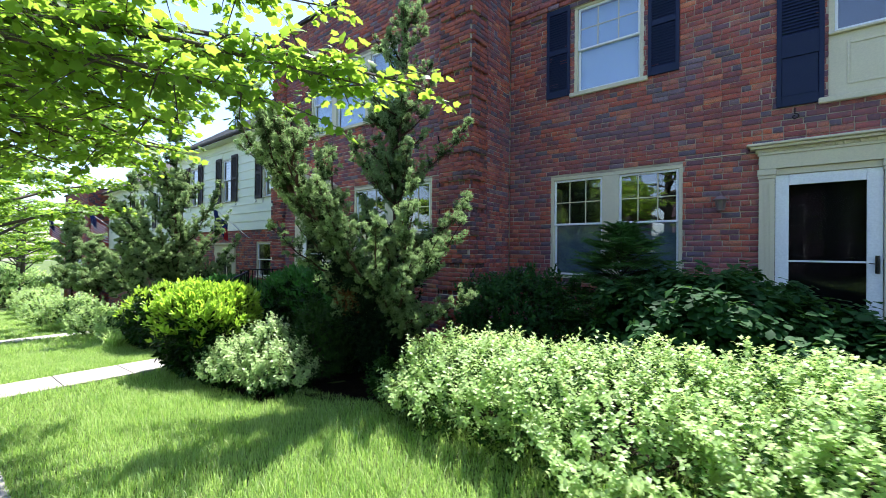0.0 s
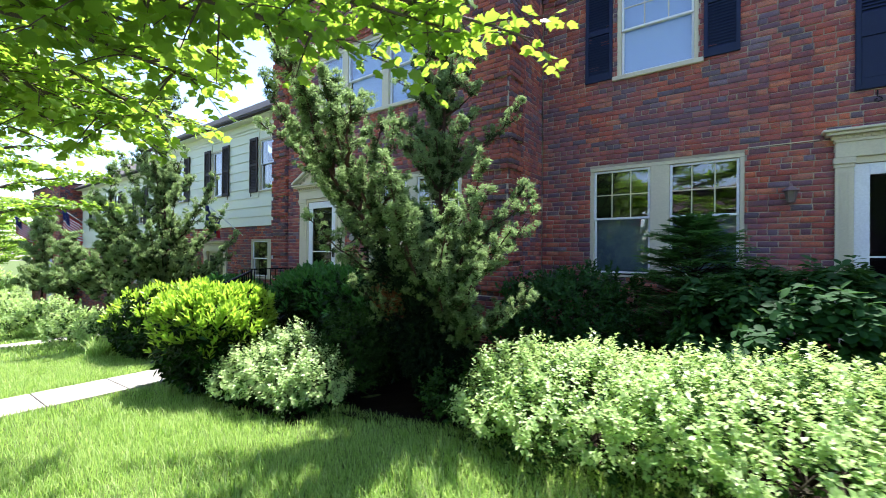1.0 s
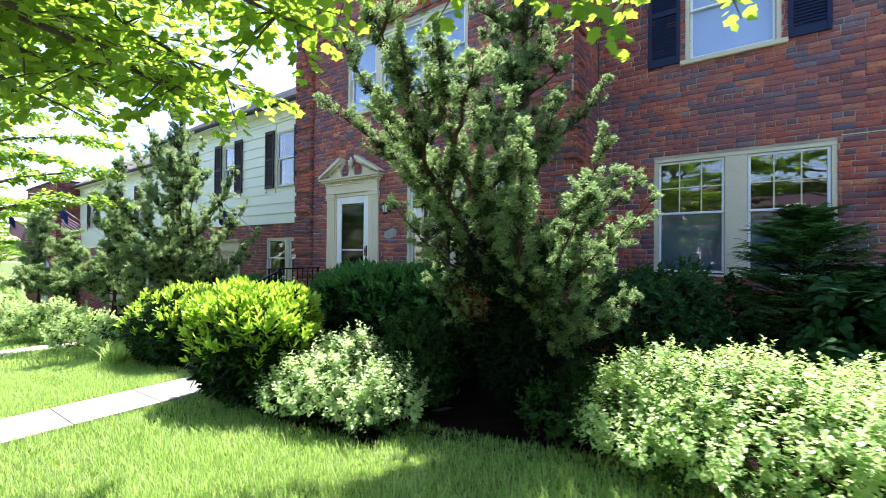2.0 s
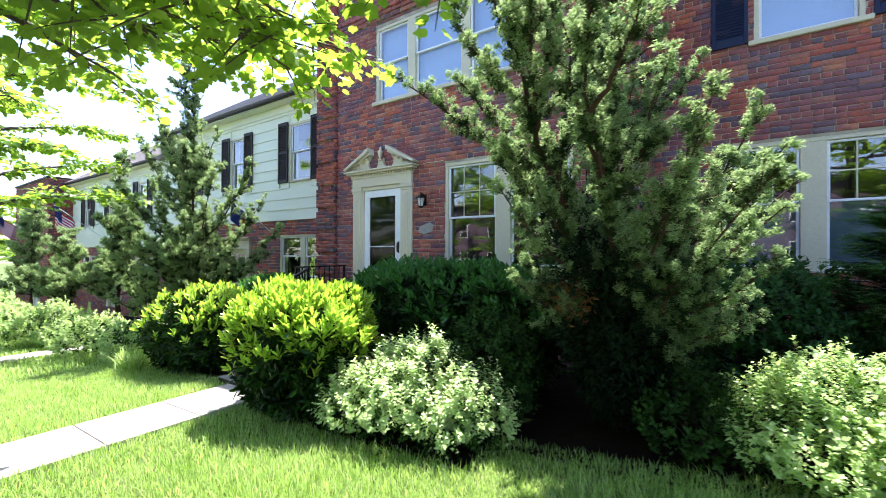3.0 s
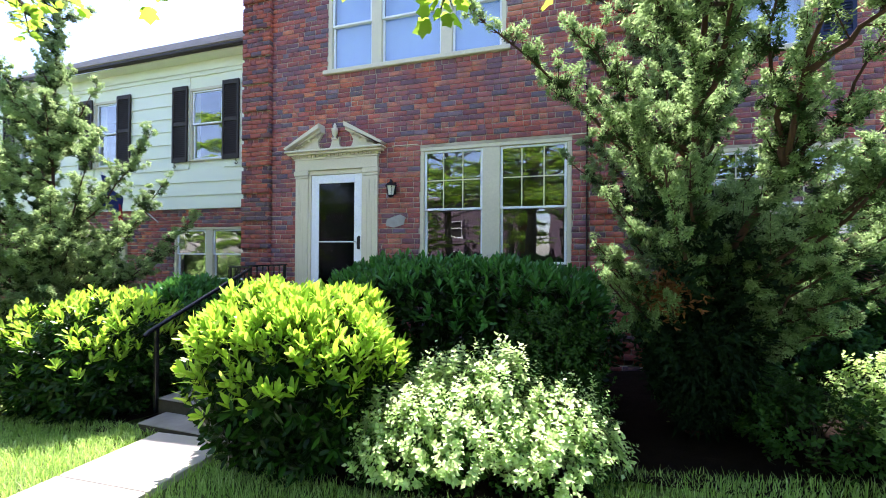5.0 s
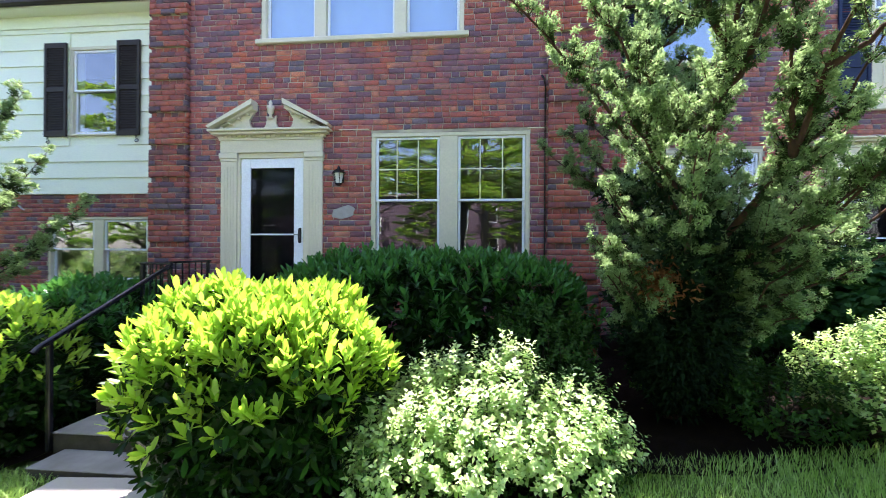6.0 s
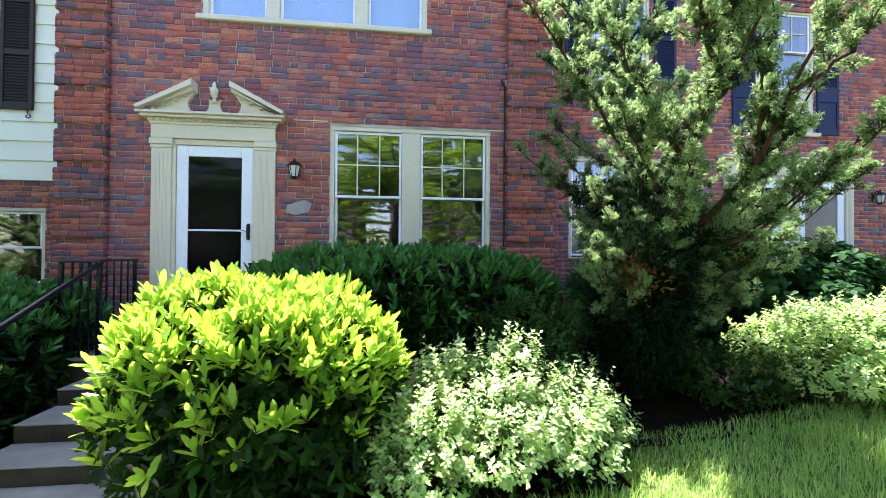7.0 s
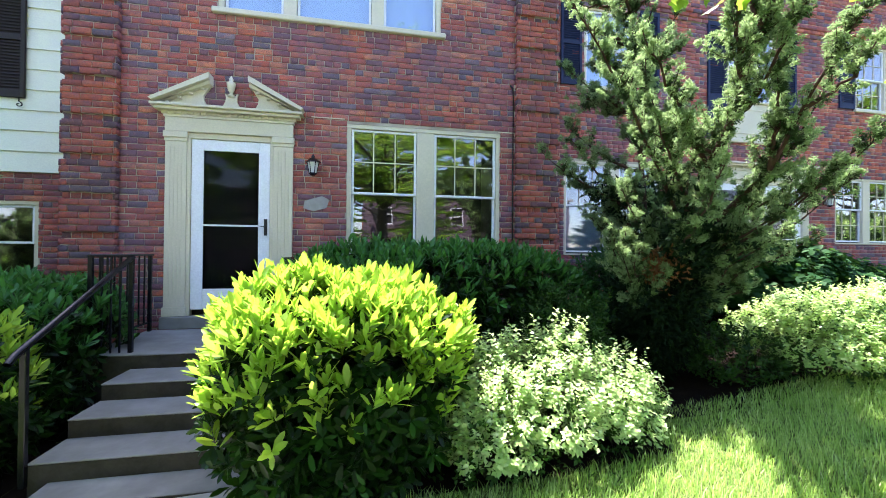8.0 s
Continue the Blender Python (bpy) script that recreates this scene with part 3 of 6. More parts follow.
def broken_pediment(parent, x0, x1, y, z, rise):
    """Two raking cornices that stop short, swan cut-outs and an urn between."""
    c = (x0 + x1) / 2
    half = (x1 - x0) / 2
    for s in (-1, 1):
        e0, e1 = half, half * 0.26
        k = rise / half
        for name, lo, hi, out in (("raking_cornice", 0.02, 0.10, 0.20), ("raking_moulding", -0.035, 0.02, 0.14)):
            pts = [(c + s * e0, z + lo if name == "raking_cornice" else z), (c + s * e1, z + (e0 - e1) * k + lo), (c + s * e1, z + (e0 - e1) * k + hi), (c + s * (e0 + 0.03), z + hi - 0.05)]
            prism(name, pts, y - out, y + 0.02, TRIM, parent)
        for i in range(4):
            d = e0 - (i + 1.2) * (e0 - e1) / 5.0
            zz = z + (e0 - d) * k - 0.06
            box("dentil", (c + s * d - 0.022, c + s * d + 0.022, y - 0.12, y - 0.06, zz, zz + 0.03), TRIM, parent, "", 0.003)
    # the field below, with two round cut-outs beside the pedestal
    field = [(c - half * 0.94, z - 0.001)]
    r = half * 0.17
    field += [(c - half * 0.27, z + half * 0.70 * rise / half)]
    for a in np.linspace(math.pi * 0.98, math.pi * 2.15, 10):
        field.append((c - half * 0.225 + r * math.cos(a) * 0.9, z + 0.155 + r * math.sin(a)))
    field += [(c - 0.035, z + 0.17), (c + 0.035, z + 0.17)]
    for a in np.linspace(math.pi * 0.85, math.pi * 2.02, 10):
        field.append((c + half * 0.225 + r * math.cos(a) * 0.9, z + 0.155 + r * math.sin(a)))
    field += [(c + half * 0.27, z + half * 0.70 * rise / half), (c + half * 0.94, z - 0.001)]
    prism("tympanum", field, y - 0.06, y + 0.02, TRIM, parent)
    bm = bmesh.new()
    turned(bm, [(0.045, z + 0.165), (0.045, z + 0.19), (0.022, z + 0.20), (0.018, z + 0.225), (0.042, z + 0.26), (0.055, z + 0.32), (0.058, z + 0.36), (0.03, z + 0.375), (0.024, z + 0.39), (0.03, z + 0.41), (0.02, z + 0.43), (0.006, z + 0.46)], c, y - 0.07)
    part("urn_finial", bm, TRIM, parent, "cream turned urn finial", True)


def lantern(x, y, z, label, metal=IRON, k=1.12):
    """A wall lantern with a tapered glass cage under a flared black roof."""
    ln = thing("wall_lantern", label, "lamp", "wall lanterns", at=(x, y, z))
    box("back_plate", (x - 0.04, x + 0.04, y - 0.02, y + 0.004, z + 0.02, z + 0.2), metal, ln, "", 0.006)
    tubes("arm", [([(x, y - 0.01, z + 0.17), (x, y - 0.06, z + 0.21), (x, y - 0.11, z + 0.19)], [0.01, 0.01, 0.01])], metal, ln)
    turned(bm := bmesh.new(), [(0.042, z), (0.068, z + 0.13)], x, y - 0.11, 6)
    part("glass_cage", bm, LANTERN_GLASS if metal is IRON else LANTERN_DIM, ln, "frosted glass" if metal is IRON else "smoky glass")
    turned(bm := bmesh.new(), [(0.10, z + 0.13), (0.095, z + 0.14), (0.045, z + 0.18), (0.022, z + 0.19), (0.02, z + 0.21), (0.006, z + 0.235)], x, y - 0.11, 6)
    part("roof_cap", bm, metal, ln)
    turned(bm := bmesh.new(), [(0.02, z - 0.035), (0.05, z - 0.012), (0.046, z)], x, y - 0.11, 6)
    part("base_cup", bm, metal, ln)
    for i in range(6):
        a = i * math.pi / 3
        tubes("cage_bar", [([(x + 0.045 * math.cos(a), y - 0.11 + 0.045 * math.sin(a), z), (x + 0.071 * math.cos(a), y - 0.11 + 0.071 * math.sin(a), z + 0.132)], [0.005, 0.005])], metal, ln, "", 4)
    ln.scale = (k, k, k)
    return ln

# ---- ground ----
xs = np.concatenate([np.linspace(-300, -90, 8), np.arange(-88, 41, 2.0), np.linspace(60, 260, 6)])
ys = np.array((-260, -120, -60, -30, -13.06, -13.0, -3.1, -3.06, -2.0, 0, 2, 4, 6, 8, 14, 30, 60, 120, 260), float)
X, Y = np.meshgrid(xs, ys, indexing="ij")
Z = land(X) - np.where((Y > -13.03) & (Y < -3.08), 0.2, 0.03)
i, j = np.meshgrid(np.arange(len(xs) - 1), np.arange(len(ys) - 1), indexing="ij")
a = (i * len(ys) + j).ravel()
tagged(sheet("ground", np.stack([X, Y, Z], -1).reshape(-1, 3), np.stack([a, a + len(ys), a + len(ys) + 1, a + 1], -1), TURF, None, "grassy ground that falls along the street", "structure", True), "", "ground")
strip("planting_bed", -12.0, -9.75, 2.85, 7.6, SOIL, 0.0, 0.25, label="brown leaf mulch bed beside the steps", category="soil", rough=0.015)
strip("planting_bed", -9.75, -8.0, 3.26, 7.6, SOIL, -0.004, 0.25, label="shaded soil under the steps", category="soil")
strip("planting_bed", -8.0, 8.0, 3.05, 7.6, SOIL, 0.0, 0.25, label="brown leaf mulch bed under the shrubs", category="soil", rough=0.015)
# Dark sheet laid as the shade at the foot of the laurel and pale shrub.
strip("planting_bed", -8.0, -5.0, 2.62, 3.05, SOIL, 0.0, 0.2, label="dark strip standing in for shade under the mounded shrubs", category="soil", rough=0.01)
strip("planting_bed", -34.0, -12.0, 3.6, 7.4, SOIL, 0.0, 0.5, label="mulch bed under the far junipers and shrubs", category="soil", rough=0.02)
pavement = thing("pavement", "pale worn concrete public footpath", "pavement", kind="structure")
for i in range(-30, 8):
    slab("slab", i * 1.5 + 0.006, i * 1.5 + 1.494, -1.05, 0.40, 0.1, 0.02, CONCRETE, pavement)
path = thing("garden_path", "pale sunlit concrete garden path to the steps", "path", kind="structure")
for y0, y1 in ((0.412, 1.25), (1.262, 2.10), (2.112, 2.952)):
    slab("slab", -9.12, -8.14, y0, y1, 0.1, 0.025, CONCRETE, path)
path = thing("garden_path", "narrow concrete garden path across the far lawn", "path", kind="structure")
for y0, y1 in ((0.412, 1.70), (1.712, 3.0), (3.012, 4.4)):
    slab("slab", -16.6, -15.7, y0, y1, 0.1, 0.02, CONCRETE, path)
road = strip("road", -90, 40, -12.99, -3.26, ASPHALT, -0.1, 2.0, label="dark asphalt street", category="road")
kerb = thing("kerb", "pale concrete kerb along the street", "kerb", kind="structure")
for i in range(-30, 8):
    slab("kerbstone", i * 1.8 + 0.005, i * 1.8 + 1.795, -3.25, -3.03, 0.25, 0.03, CONCRETE, kerb)

# ---- the projecting brick house ----
AY, A0, A1, ATOP, BASE = 6.10, -11.04, -4.21, 7.4, -1.3
BY = 7.48
LY = 7.12
a_holes = [(-7.52, -5.16, 0.98, 2.88), (-9.27, -6.13, 4.35, 5.9), (-9.78, -8.36, 0.02, 2.60)]
house = thing("townhouse", "two-storey mottled red brick townhouse with cream trim", "house", "row of townhouses", at=(-7.6, AY, 0))
wall = part("wall", pierced(bmesh.new(), A0 + 0.03, A1 - 0.03, AY + 0.004, AY + 0.3, BASE, ATOP, a_holes), MORTAR, house)
box("side_wall", (A1 - 0.3, A1 - 0.031, AY + 0.301, 14.0, BASE, ATOP), MORTAR, house, "", 0)
box("side_wall", (A0 + 0.031, A0 + 0.3, AY + 0.301, 14.0, BASE, ATOP), MORTAR, house, "", 0)
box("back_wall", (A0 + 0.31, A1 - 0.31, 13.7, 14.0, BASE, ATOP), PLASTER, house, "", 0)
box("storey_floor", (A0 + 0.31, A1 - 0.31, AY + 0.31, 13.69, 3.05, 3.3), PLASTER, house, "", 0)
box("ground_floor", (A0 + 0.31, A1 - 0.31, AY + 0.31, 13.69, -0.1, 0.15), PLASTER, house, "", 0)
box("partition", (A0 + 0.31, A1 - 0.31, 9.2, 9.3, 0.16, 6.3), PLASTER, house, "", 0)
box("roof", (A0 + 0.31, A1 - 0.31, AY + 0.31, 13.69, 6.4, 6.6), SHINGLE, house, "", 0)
box("coping", (A0 - 0.05, A1 + 0.05, AY - 0.07, AY + 0.34, ATOP, ATOP + 0.09), FASCIA, house, "", 0.01)
for x in (A0, A1 - 0.3):
    box("coping", (x - 0.05, x + 0.35, AY + 0.345, 14.05, ATOP, ATOP + 0.09), FASCIA, house, "", 0.01)
single = (-8.2, -5.0, 3.0, 4.2)
lay(courses(-10.43, -4.91, BASE, 6.02, a_holes, None, 3), wall, BRICK, front(AY), single)
lay(courses(-10.43, -4.91, 6.28, ATOP, (), None, 4), wall, BRICK, front(AY))
band = part("brick_band", pierced(bmesh.new(), -10.43, -4.91, AY - 0.03, AY + 0.003, 6.03, 6.27, ()), MORTAR, house)
lay(courses(-10.43, -4.91, 6.03, 6.27, (), lambda k: (0.0, 0.03, 0.055)[min(k, 2)], 6), band, BRICK, front(AY - 0.03))


def rusticated(k):
    return -0.004 if k % 6 == 5 else 0.045


def bedded(bm, x0, x1, y0, y1):
    """Mortar that fills the joints of each proud run of five courses."""
    z = BASE
    while z < ATOP - 0.1:
        block(bm, x0, x1, y0, y1, z, min(z + 5 * COURSE - JOINT, ATOP - 0.002))
        z += 6 * COURSE
    return bm


for x0, x1 in ((A0, -10.43), (-4.91, A1)):
    bm = block(bmesh.new(), x0 + 0.03, x1 - 0.03, AY - 0.04, AY + 0.003, BASE, ATOP)
    pier = part("corner_pier", bedded(bm, x0 + 0.004, x1 - 0.004, AY - 0.082, AY - 0.038), MORTAR, house)
    lay(courses(x0, x1, BASE, ATOP, (), rusticated, 7), pier, QUOIN, front(AY - 0.045))
flank_wall = part("flank_wall", bedded(block(bmesh.new(), A1 - 0.03, A1 - 0.012, AY - 0.03, AY + 0.425, BASE, ATOP), A1 - 0.014, A1 + 0.037, AY - 0.036, AY + 0.416), MORTAR, house)
lay(courses(AY - 0.045, AY + 0.42, BASE, ATOP, (), rusticated, 8), flank_wall, QUOIN, flank(A1, 1))
lay(courses(AY + 0.43, BY, BASE, ATOP, (), None, 9), flank_wall, BRICK, flank(A1 - 0.028, 1))
flank_wall = part("flank_wall", bedded(block(bmesh.new(), A0 + 0.012, A0 + 0.03, AY - 0.03, 8.0, BASE, ATOP), A0 - 0.037, A0 + 0.014, AY - 0.036, 7.99), MORTAR, house)
lay(courses(AY - 0.045, 8.0, BASE, ATOP, (), rusticated, 10), flank_wall, QUOIN, flank(A0, -1))
window(house, AY, -7.52, -5.16, 0.98, 2.88, 1.87, [(-7.455, -6.485), (-6.215, -5.225)], "pair of white double-hung sashes in cream trim", (3, 2), False)
window(house, AY, -9.27, -6.13, 4.35, 5.9, 5.14, [(-9.2, -8.42), (-8.24, -7.18), (-7.0, -6.2)], "triple white sash window in cream trim reflecting sky", None, True, None, SKY_BLIND)
# front door with its surround
surround = thing("door_surround", "cream painted door surround with a broken pediment", at=(-9.07, AY, 0.15))
hang(surround, house)
pilaster(surround, -9.88, -9.62, AY, 0.12, 2.60)
pilaster(surround, -8.52, -8.26, AY, 0.12, 2.60)
bm = bmesh.new()
block(bm, -9.62, -9.575, AY - 0.03, AY + 0.08, 0.12, 2.60, 0.004)
block(bm, -8.565, -8.52, AY - 0.03, AY + 0.08, 0.12, 2.60, 0.004)
block(bm, -9.575, -8.565, AY - 0.03, AY + 0.08, 2.525, 2.60, 0.004)
part("jamb", bm, TRIM, surround)
entablature(surround, -9.88, -8.26, AY, 2.602, 2.94)
broken_pediment(surround, -10.00, -8.14, AY, 2.94, 0.46)
storm_door(house, -9.57, -8.57, 0.20, 2.52, AY - 0.01, "white storm door with tall dark glass, closed")
box("threshold", (-9.90, -8.24, AY - 0.12, AY + 0.1, -0.04, 0.118), STEPS, house, "", 0.008)
box("flashing_strip", (-8.02, -7.55, AY - 0.016, AY, 2.93, 2.945), TRIM, house, "pale mortar line above the window", 0.003)
box("flashing_strip", (-5.2, -4.93, AY - 0.016, AY, 2.90, 2.915), TRIM, house, "pale mortar line above the window", 0.003)
prism("cement_patch", [(-8.12, 1.62), (-7.98, 1.58), (-7.80, 1.63), (-7.76, 1.75), (-7.86, 1.80), (-8.0, 1.76), (-8.10, 1.72)], AY - 0.016, AY, STONE, house, "grey cement patch on the brick")
tubes("cable", [([(-5.0, AY - 0.02, 3.66), (-4.97, AY - 0.05, 3.6), (-4.95, AY - 0.02, 3.5), (-4.955, AY - 0.02, 2.4), (-4.95, AY - 0.02, 0.2)], [0.016, 0.014, 0.009, 0.009, 0.009])], IRON, house, "black cable down the brick")
lantern(-7.98, AY, 2.11, "black wall lantern with frosted glass beside the pedimented door")

# ---- steps and railing ----
stair = thing("front_steps", "stained concrete steps up to a landing", "steps", kind="structure", at=(-9.0, 4.5, -0.6))
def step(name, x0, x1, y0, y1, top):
    """A cast step: a mould-stained riser block, its shade also in the colour, under a thin, worn, lighter tread."""
    ob = box(name, (x0, x1, y0, y1, -0.75, top - 0.014), RISER, stair, "mould-stained riser with shade in its colour", 0.006)
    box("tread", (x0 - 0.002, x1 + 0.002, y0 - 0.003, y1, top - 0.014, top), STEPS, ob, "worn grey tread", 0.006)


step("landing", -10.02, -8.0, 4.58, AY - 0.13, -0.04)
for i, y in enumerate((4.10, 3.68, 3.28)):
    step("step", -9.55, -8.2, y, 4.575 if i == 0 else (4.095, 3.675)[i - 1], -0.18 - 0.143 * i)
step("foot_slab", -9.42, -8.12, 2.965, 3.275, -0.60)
rail = thing("iron_railing", "black iron handrail with slim balusters beside the steps", "railing", at=(-9.6, 4.0, -0.6))
tubes("handrail", [([(-9.56, 3.12, 0.25), (-9.56, 3.17, 0.29), (-9.60, 4.70, 0.93)], [0.024, 0.026, 0.026])], IRON, rail, "", 8)
box("post", (-9.58, -9.54, 3.24, 3.28, -0.62, 0.32), IRON, rail, "", 0.004)
box("post", (-9.62, -9.58, 4.66, 4.70, -0.04, 0.93), IRON, rail, "", 0.004)
box("post", (-9.98, -9.94, 4.66, 4.70, -0.04, 0.93), IRON, rail, "", 0.004)
box("post", (-9.98, -9.94, 5.86, 5.90, -0.04, 0.93), IRON, rail, "", 0.004)
box("top_rail", (-9.985, -9.58, 4.655, 4.705, 0.93, 0.955), IRON, rail, "", 0.004)
box("top_rail", (-9.985, -9.935, 4.71, 5.93, 0.93, 0.955), IRON, rail, "", 0.004)
box("bottom_rail", (-9.975, -9.945, 4.71, 5.86, 0.07, 0.09), IRON, rail, "", 0.003)
for i in range(8):
    y = 4.83 + i * 0.13
    box("baluster", (-9.968, -9.952, y - 0.008, y + 0.008, 0.088, 0.932), IRON, rail, "", 0.002)
for x in (-9.86, -9.78, -9.70):
    box("baluster", (x - 0.008, x + 0.008, 4.672, 4.688, -0.04, 0.932), IRON, rail, "", 0.002)
rail = thing("iron_railing", "black iron railing at the landing's shrub side", "railing", at=(-8.1, 5.0, -0.04))
box("top_rail", (-8.135, -8.085, 4.66, 5.93, 0.91, 0.935), IRON, rail, "", 0.004)
box("bottom_rail", (-8.125, -8.095, 4.72, 5.86, 0.07, 0.09), IRON, rail, "", 0.003)
for y in (4.68, 5.88):
    box("post", (-8.13, -8.09, y - 0.02, y + 0.02, -0.04, 0.91), IRON, rail, "", 0.004)
for i in range(8):
    y = 4.83 + i * 0.13
    box("baluster", (-8.118, -8.102, y - 0.008, y + 0.008, 0.088, 0.912), IRON, rail, "", 0.002)

# ---- the recessed brick houses ----
house = thing("townhouse", "recessed red brick townhouse with navy shutters and paired doors", "house", "row of townhouses", at=(0.5, BY, 0))
b_holes = [(-3.32, -1.09, 1.0, 2.88), (-2.88, -1.68, 4.42, 6.05), (0.04, 2.62, 0.02, 2.62), (0.60, 1.92, 3.56, 6.05), (3.62, 5.6, 1.3, 2.85), (4.25, 5.25, 4.5, 6.05)]
wall = part("wall", pierced(bmesh.new(), A1 - 0.011, 12.0, BY + 0.004, BY + 0.3, BASE, ATOP - 0.2, b_holes), MORTAR, house)
lay(courses(A1, 12.0, BASE, 6.02, b_holes, None, 13), wall, BRICK, front(BY), (-4.2, -0.2, 3.0, 4.3))
lay(courses(A1, 12.0, 6.28, ATOP - 0.2, (), None, 14), wall, BRICK, front(BY))
band = part("brick_band", block(bmesh.new(), A1, 12.0, BY - 0.03, BY + 0.003, 6.03, 6.27), MORTAR, house)
lay(courses(A1, 12.0, 6.03, 6.27, (), lambda k: (0.0, 0.03, 0.055)[min(k, 2)], 16), band, BRICK, front(BY - 0.03))
box("coping", (A1, 12.0, BY - 0.07, BY + 0.34, ATOP - 0.2, ATOP - 0.11), FASCIA, house, "", 0.01)
box("side_wall", (11.7, 12.0, BY + 0.301, 14.0, BASE, ATOP - 0.2), MORTAR, house, "", 0)
box("back_wall", (A1, 11.69, 13.7, 14.0, BASE, ATOP - 0.2), PLASTER, house, "", 0)
box("storey_floor", (A1, 11.69, BY + 0.31, 13.69, 3.05, 3.3), PLASTER, house, "", 0)
box("ground_floor", (A1, 11.69, BY + 0.31, 13.69, -0.1, 0.15), PLASTER, house, "", 0)
box("partition", (A1, 11.69, 10.2, 10.3, 0.16, 6.3), PLASTER, house, "", 0)
box("roof", (A1, 11.69, BY + 0.31, 13.69, 6.4, 6.6), SHINGLE, house, "", 0)
window(house, BY, -3.32, -1.09, 1.0, 2.88, 1.98, [(-3.26, -2.35), (-2.07, -1.15)], "pair of white double-hung sashes in cream trim", (3, 2), False)
# Grey-blue sheets behind the lower sashes give the panes their hazy tone.
for a, b in ((-3.24, -2.37), (-2.05, -1.17)):
    folds(house, a, b, BY + 0.16, 1.04, 1.97, LOWER_SHEET)
window(house, BY, -2.88, -1.68, 4.42, 6.05, 5.22, [(-2.82, -1.74)], "white sash window with a pale blind drawn", (3, 2), True, None, SKY_BLIND)
for x0, x1 in ((-3.41, -2.95), (-1.61, -1.15)):
    shutter(house, x0, x1, 4.40, 6.10, BY, NAVY, "navy louvred wooden shutter", [(4.52, 5.22, True), (5.30, 6.0, True)])
window(house, BY, 0.60, 1.92, 4.42, 6.05, 5.22, [(0.66, 1.86)], "white sash window above a cream panel", (3, 2), False)
bm = block(bmesh.new(), 0.60, 1.92, BY + 0.02, BY + 0.15, 3.56, 4.389, 0.004)
bay = part("bay_panel", bm, TRIM, house, "cream panel below the upper window")
bars(0.78, 1.74, 3.70, 4.26, BY + 0.008, 0.013, "moulding", TRIM, bay, 0.03)
box("panel_sill", (0.50, 2.02, BY - 0.07, BY + 0.1, 3.48, 3.558), TRIM, house, "", 0.012)
for x0, x1 in ((0.06, 0.56), (1.96, 2.46)):
    shutter(house, x0, x1, 3.52, 6.10, BY, NAVY, "tall navy shutter, louvred above a panel", [(3.66, 4.20, False), (4.50, 6.0, True)])
    scroll(house, (x0 + x1) / 2 - 0.05, 3.36, BY)
surround = thing("door_surround", "cream painted surround round two front doors", at=(1.33, BY, 0.15))
hang(surround, house)
for x0, x1 in ((-0.13, 0.05), (1.12, 1.55), (2.61, 2.79)):
    pilaster(surround, x0, x1, BY, 0.12, 2.66)
bm = bmesh.new()
block(bm, 0.05, 1.12, BY - 0.03, BY + 0.08, 2.575, 2.66, 0.004)
block(bm, 1.55, 2.61, BY - 0.03, BY + 0.08, 2.575, 2.66, 0.004)
part("jamb", bm, TRIM, surround)
entablature(surround, -0.13, 2.79, BY, 2.662, 3.02)
storm_door(house, 0.055, 1.115, 0.18, 2.57, BY - 0.01, "white storm door with tall dark glass, closed")
storm_door(house, 1.555, 2.605, 0.18, 2.57, BY - 0.01, "white storm door with tall dark glass, closed", False)
window(house, BY, 3.62, 5.6, 1.3, 2.85, 2.1, [(3.68, 4.5), (4.72, 5.54)], "pair of white grid sashes in cream trim", (3, 2), False, (3, 2))
window(house, BY, 4.25, 5.25, 4.5, 6.05, 5.25, [(4.31, 5.19)], "white grid sash window with shutters", (3, 2), True, (3, 2))
shutter(house, 3.72, 4.2, 4.48, 6.10, BY, NAVY, "navy louvred wooden shutter", [(4.6, 5.25, True), (5.33, 6.0, True)])
box("flashing_strip", (-1.06, -0.28, BY - 0.016, BY, 2.93, 2.945), TRIM, house, "pale mortar line above the window", 0.003)
box("front_step", (-0.3, 3.0, BY - 1.0, BY - 0.001, -0.4, 0.115), STEPS, house, "", 0.01)
lantern(-0.58, BY, 2.12, "weathered pink-grey wall lantern beside a doorway", FADED, 1.05)
lantern(3.3, BY, 2.16, "black wall lantern beside the paired doors")


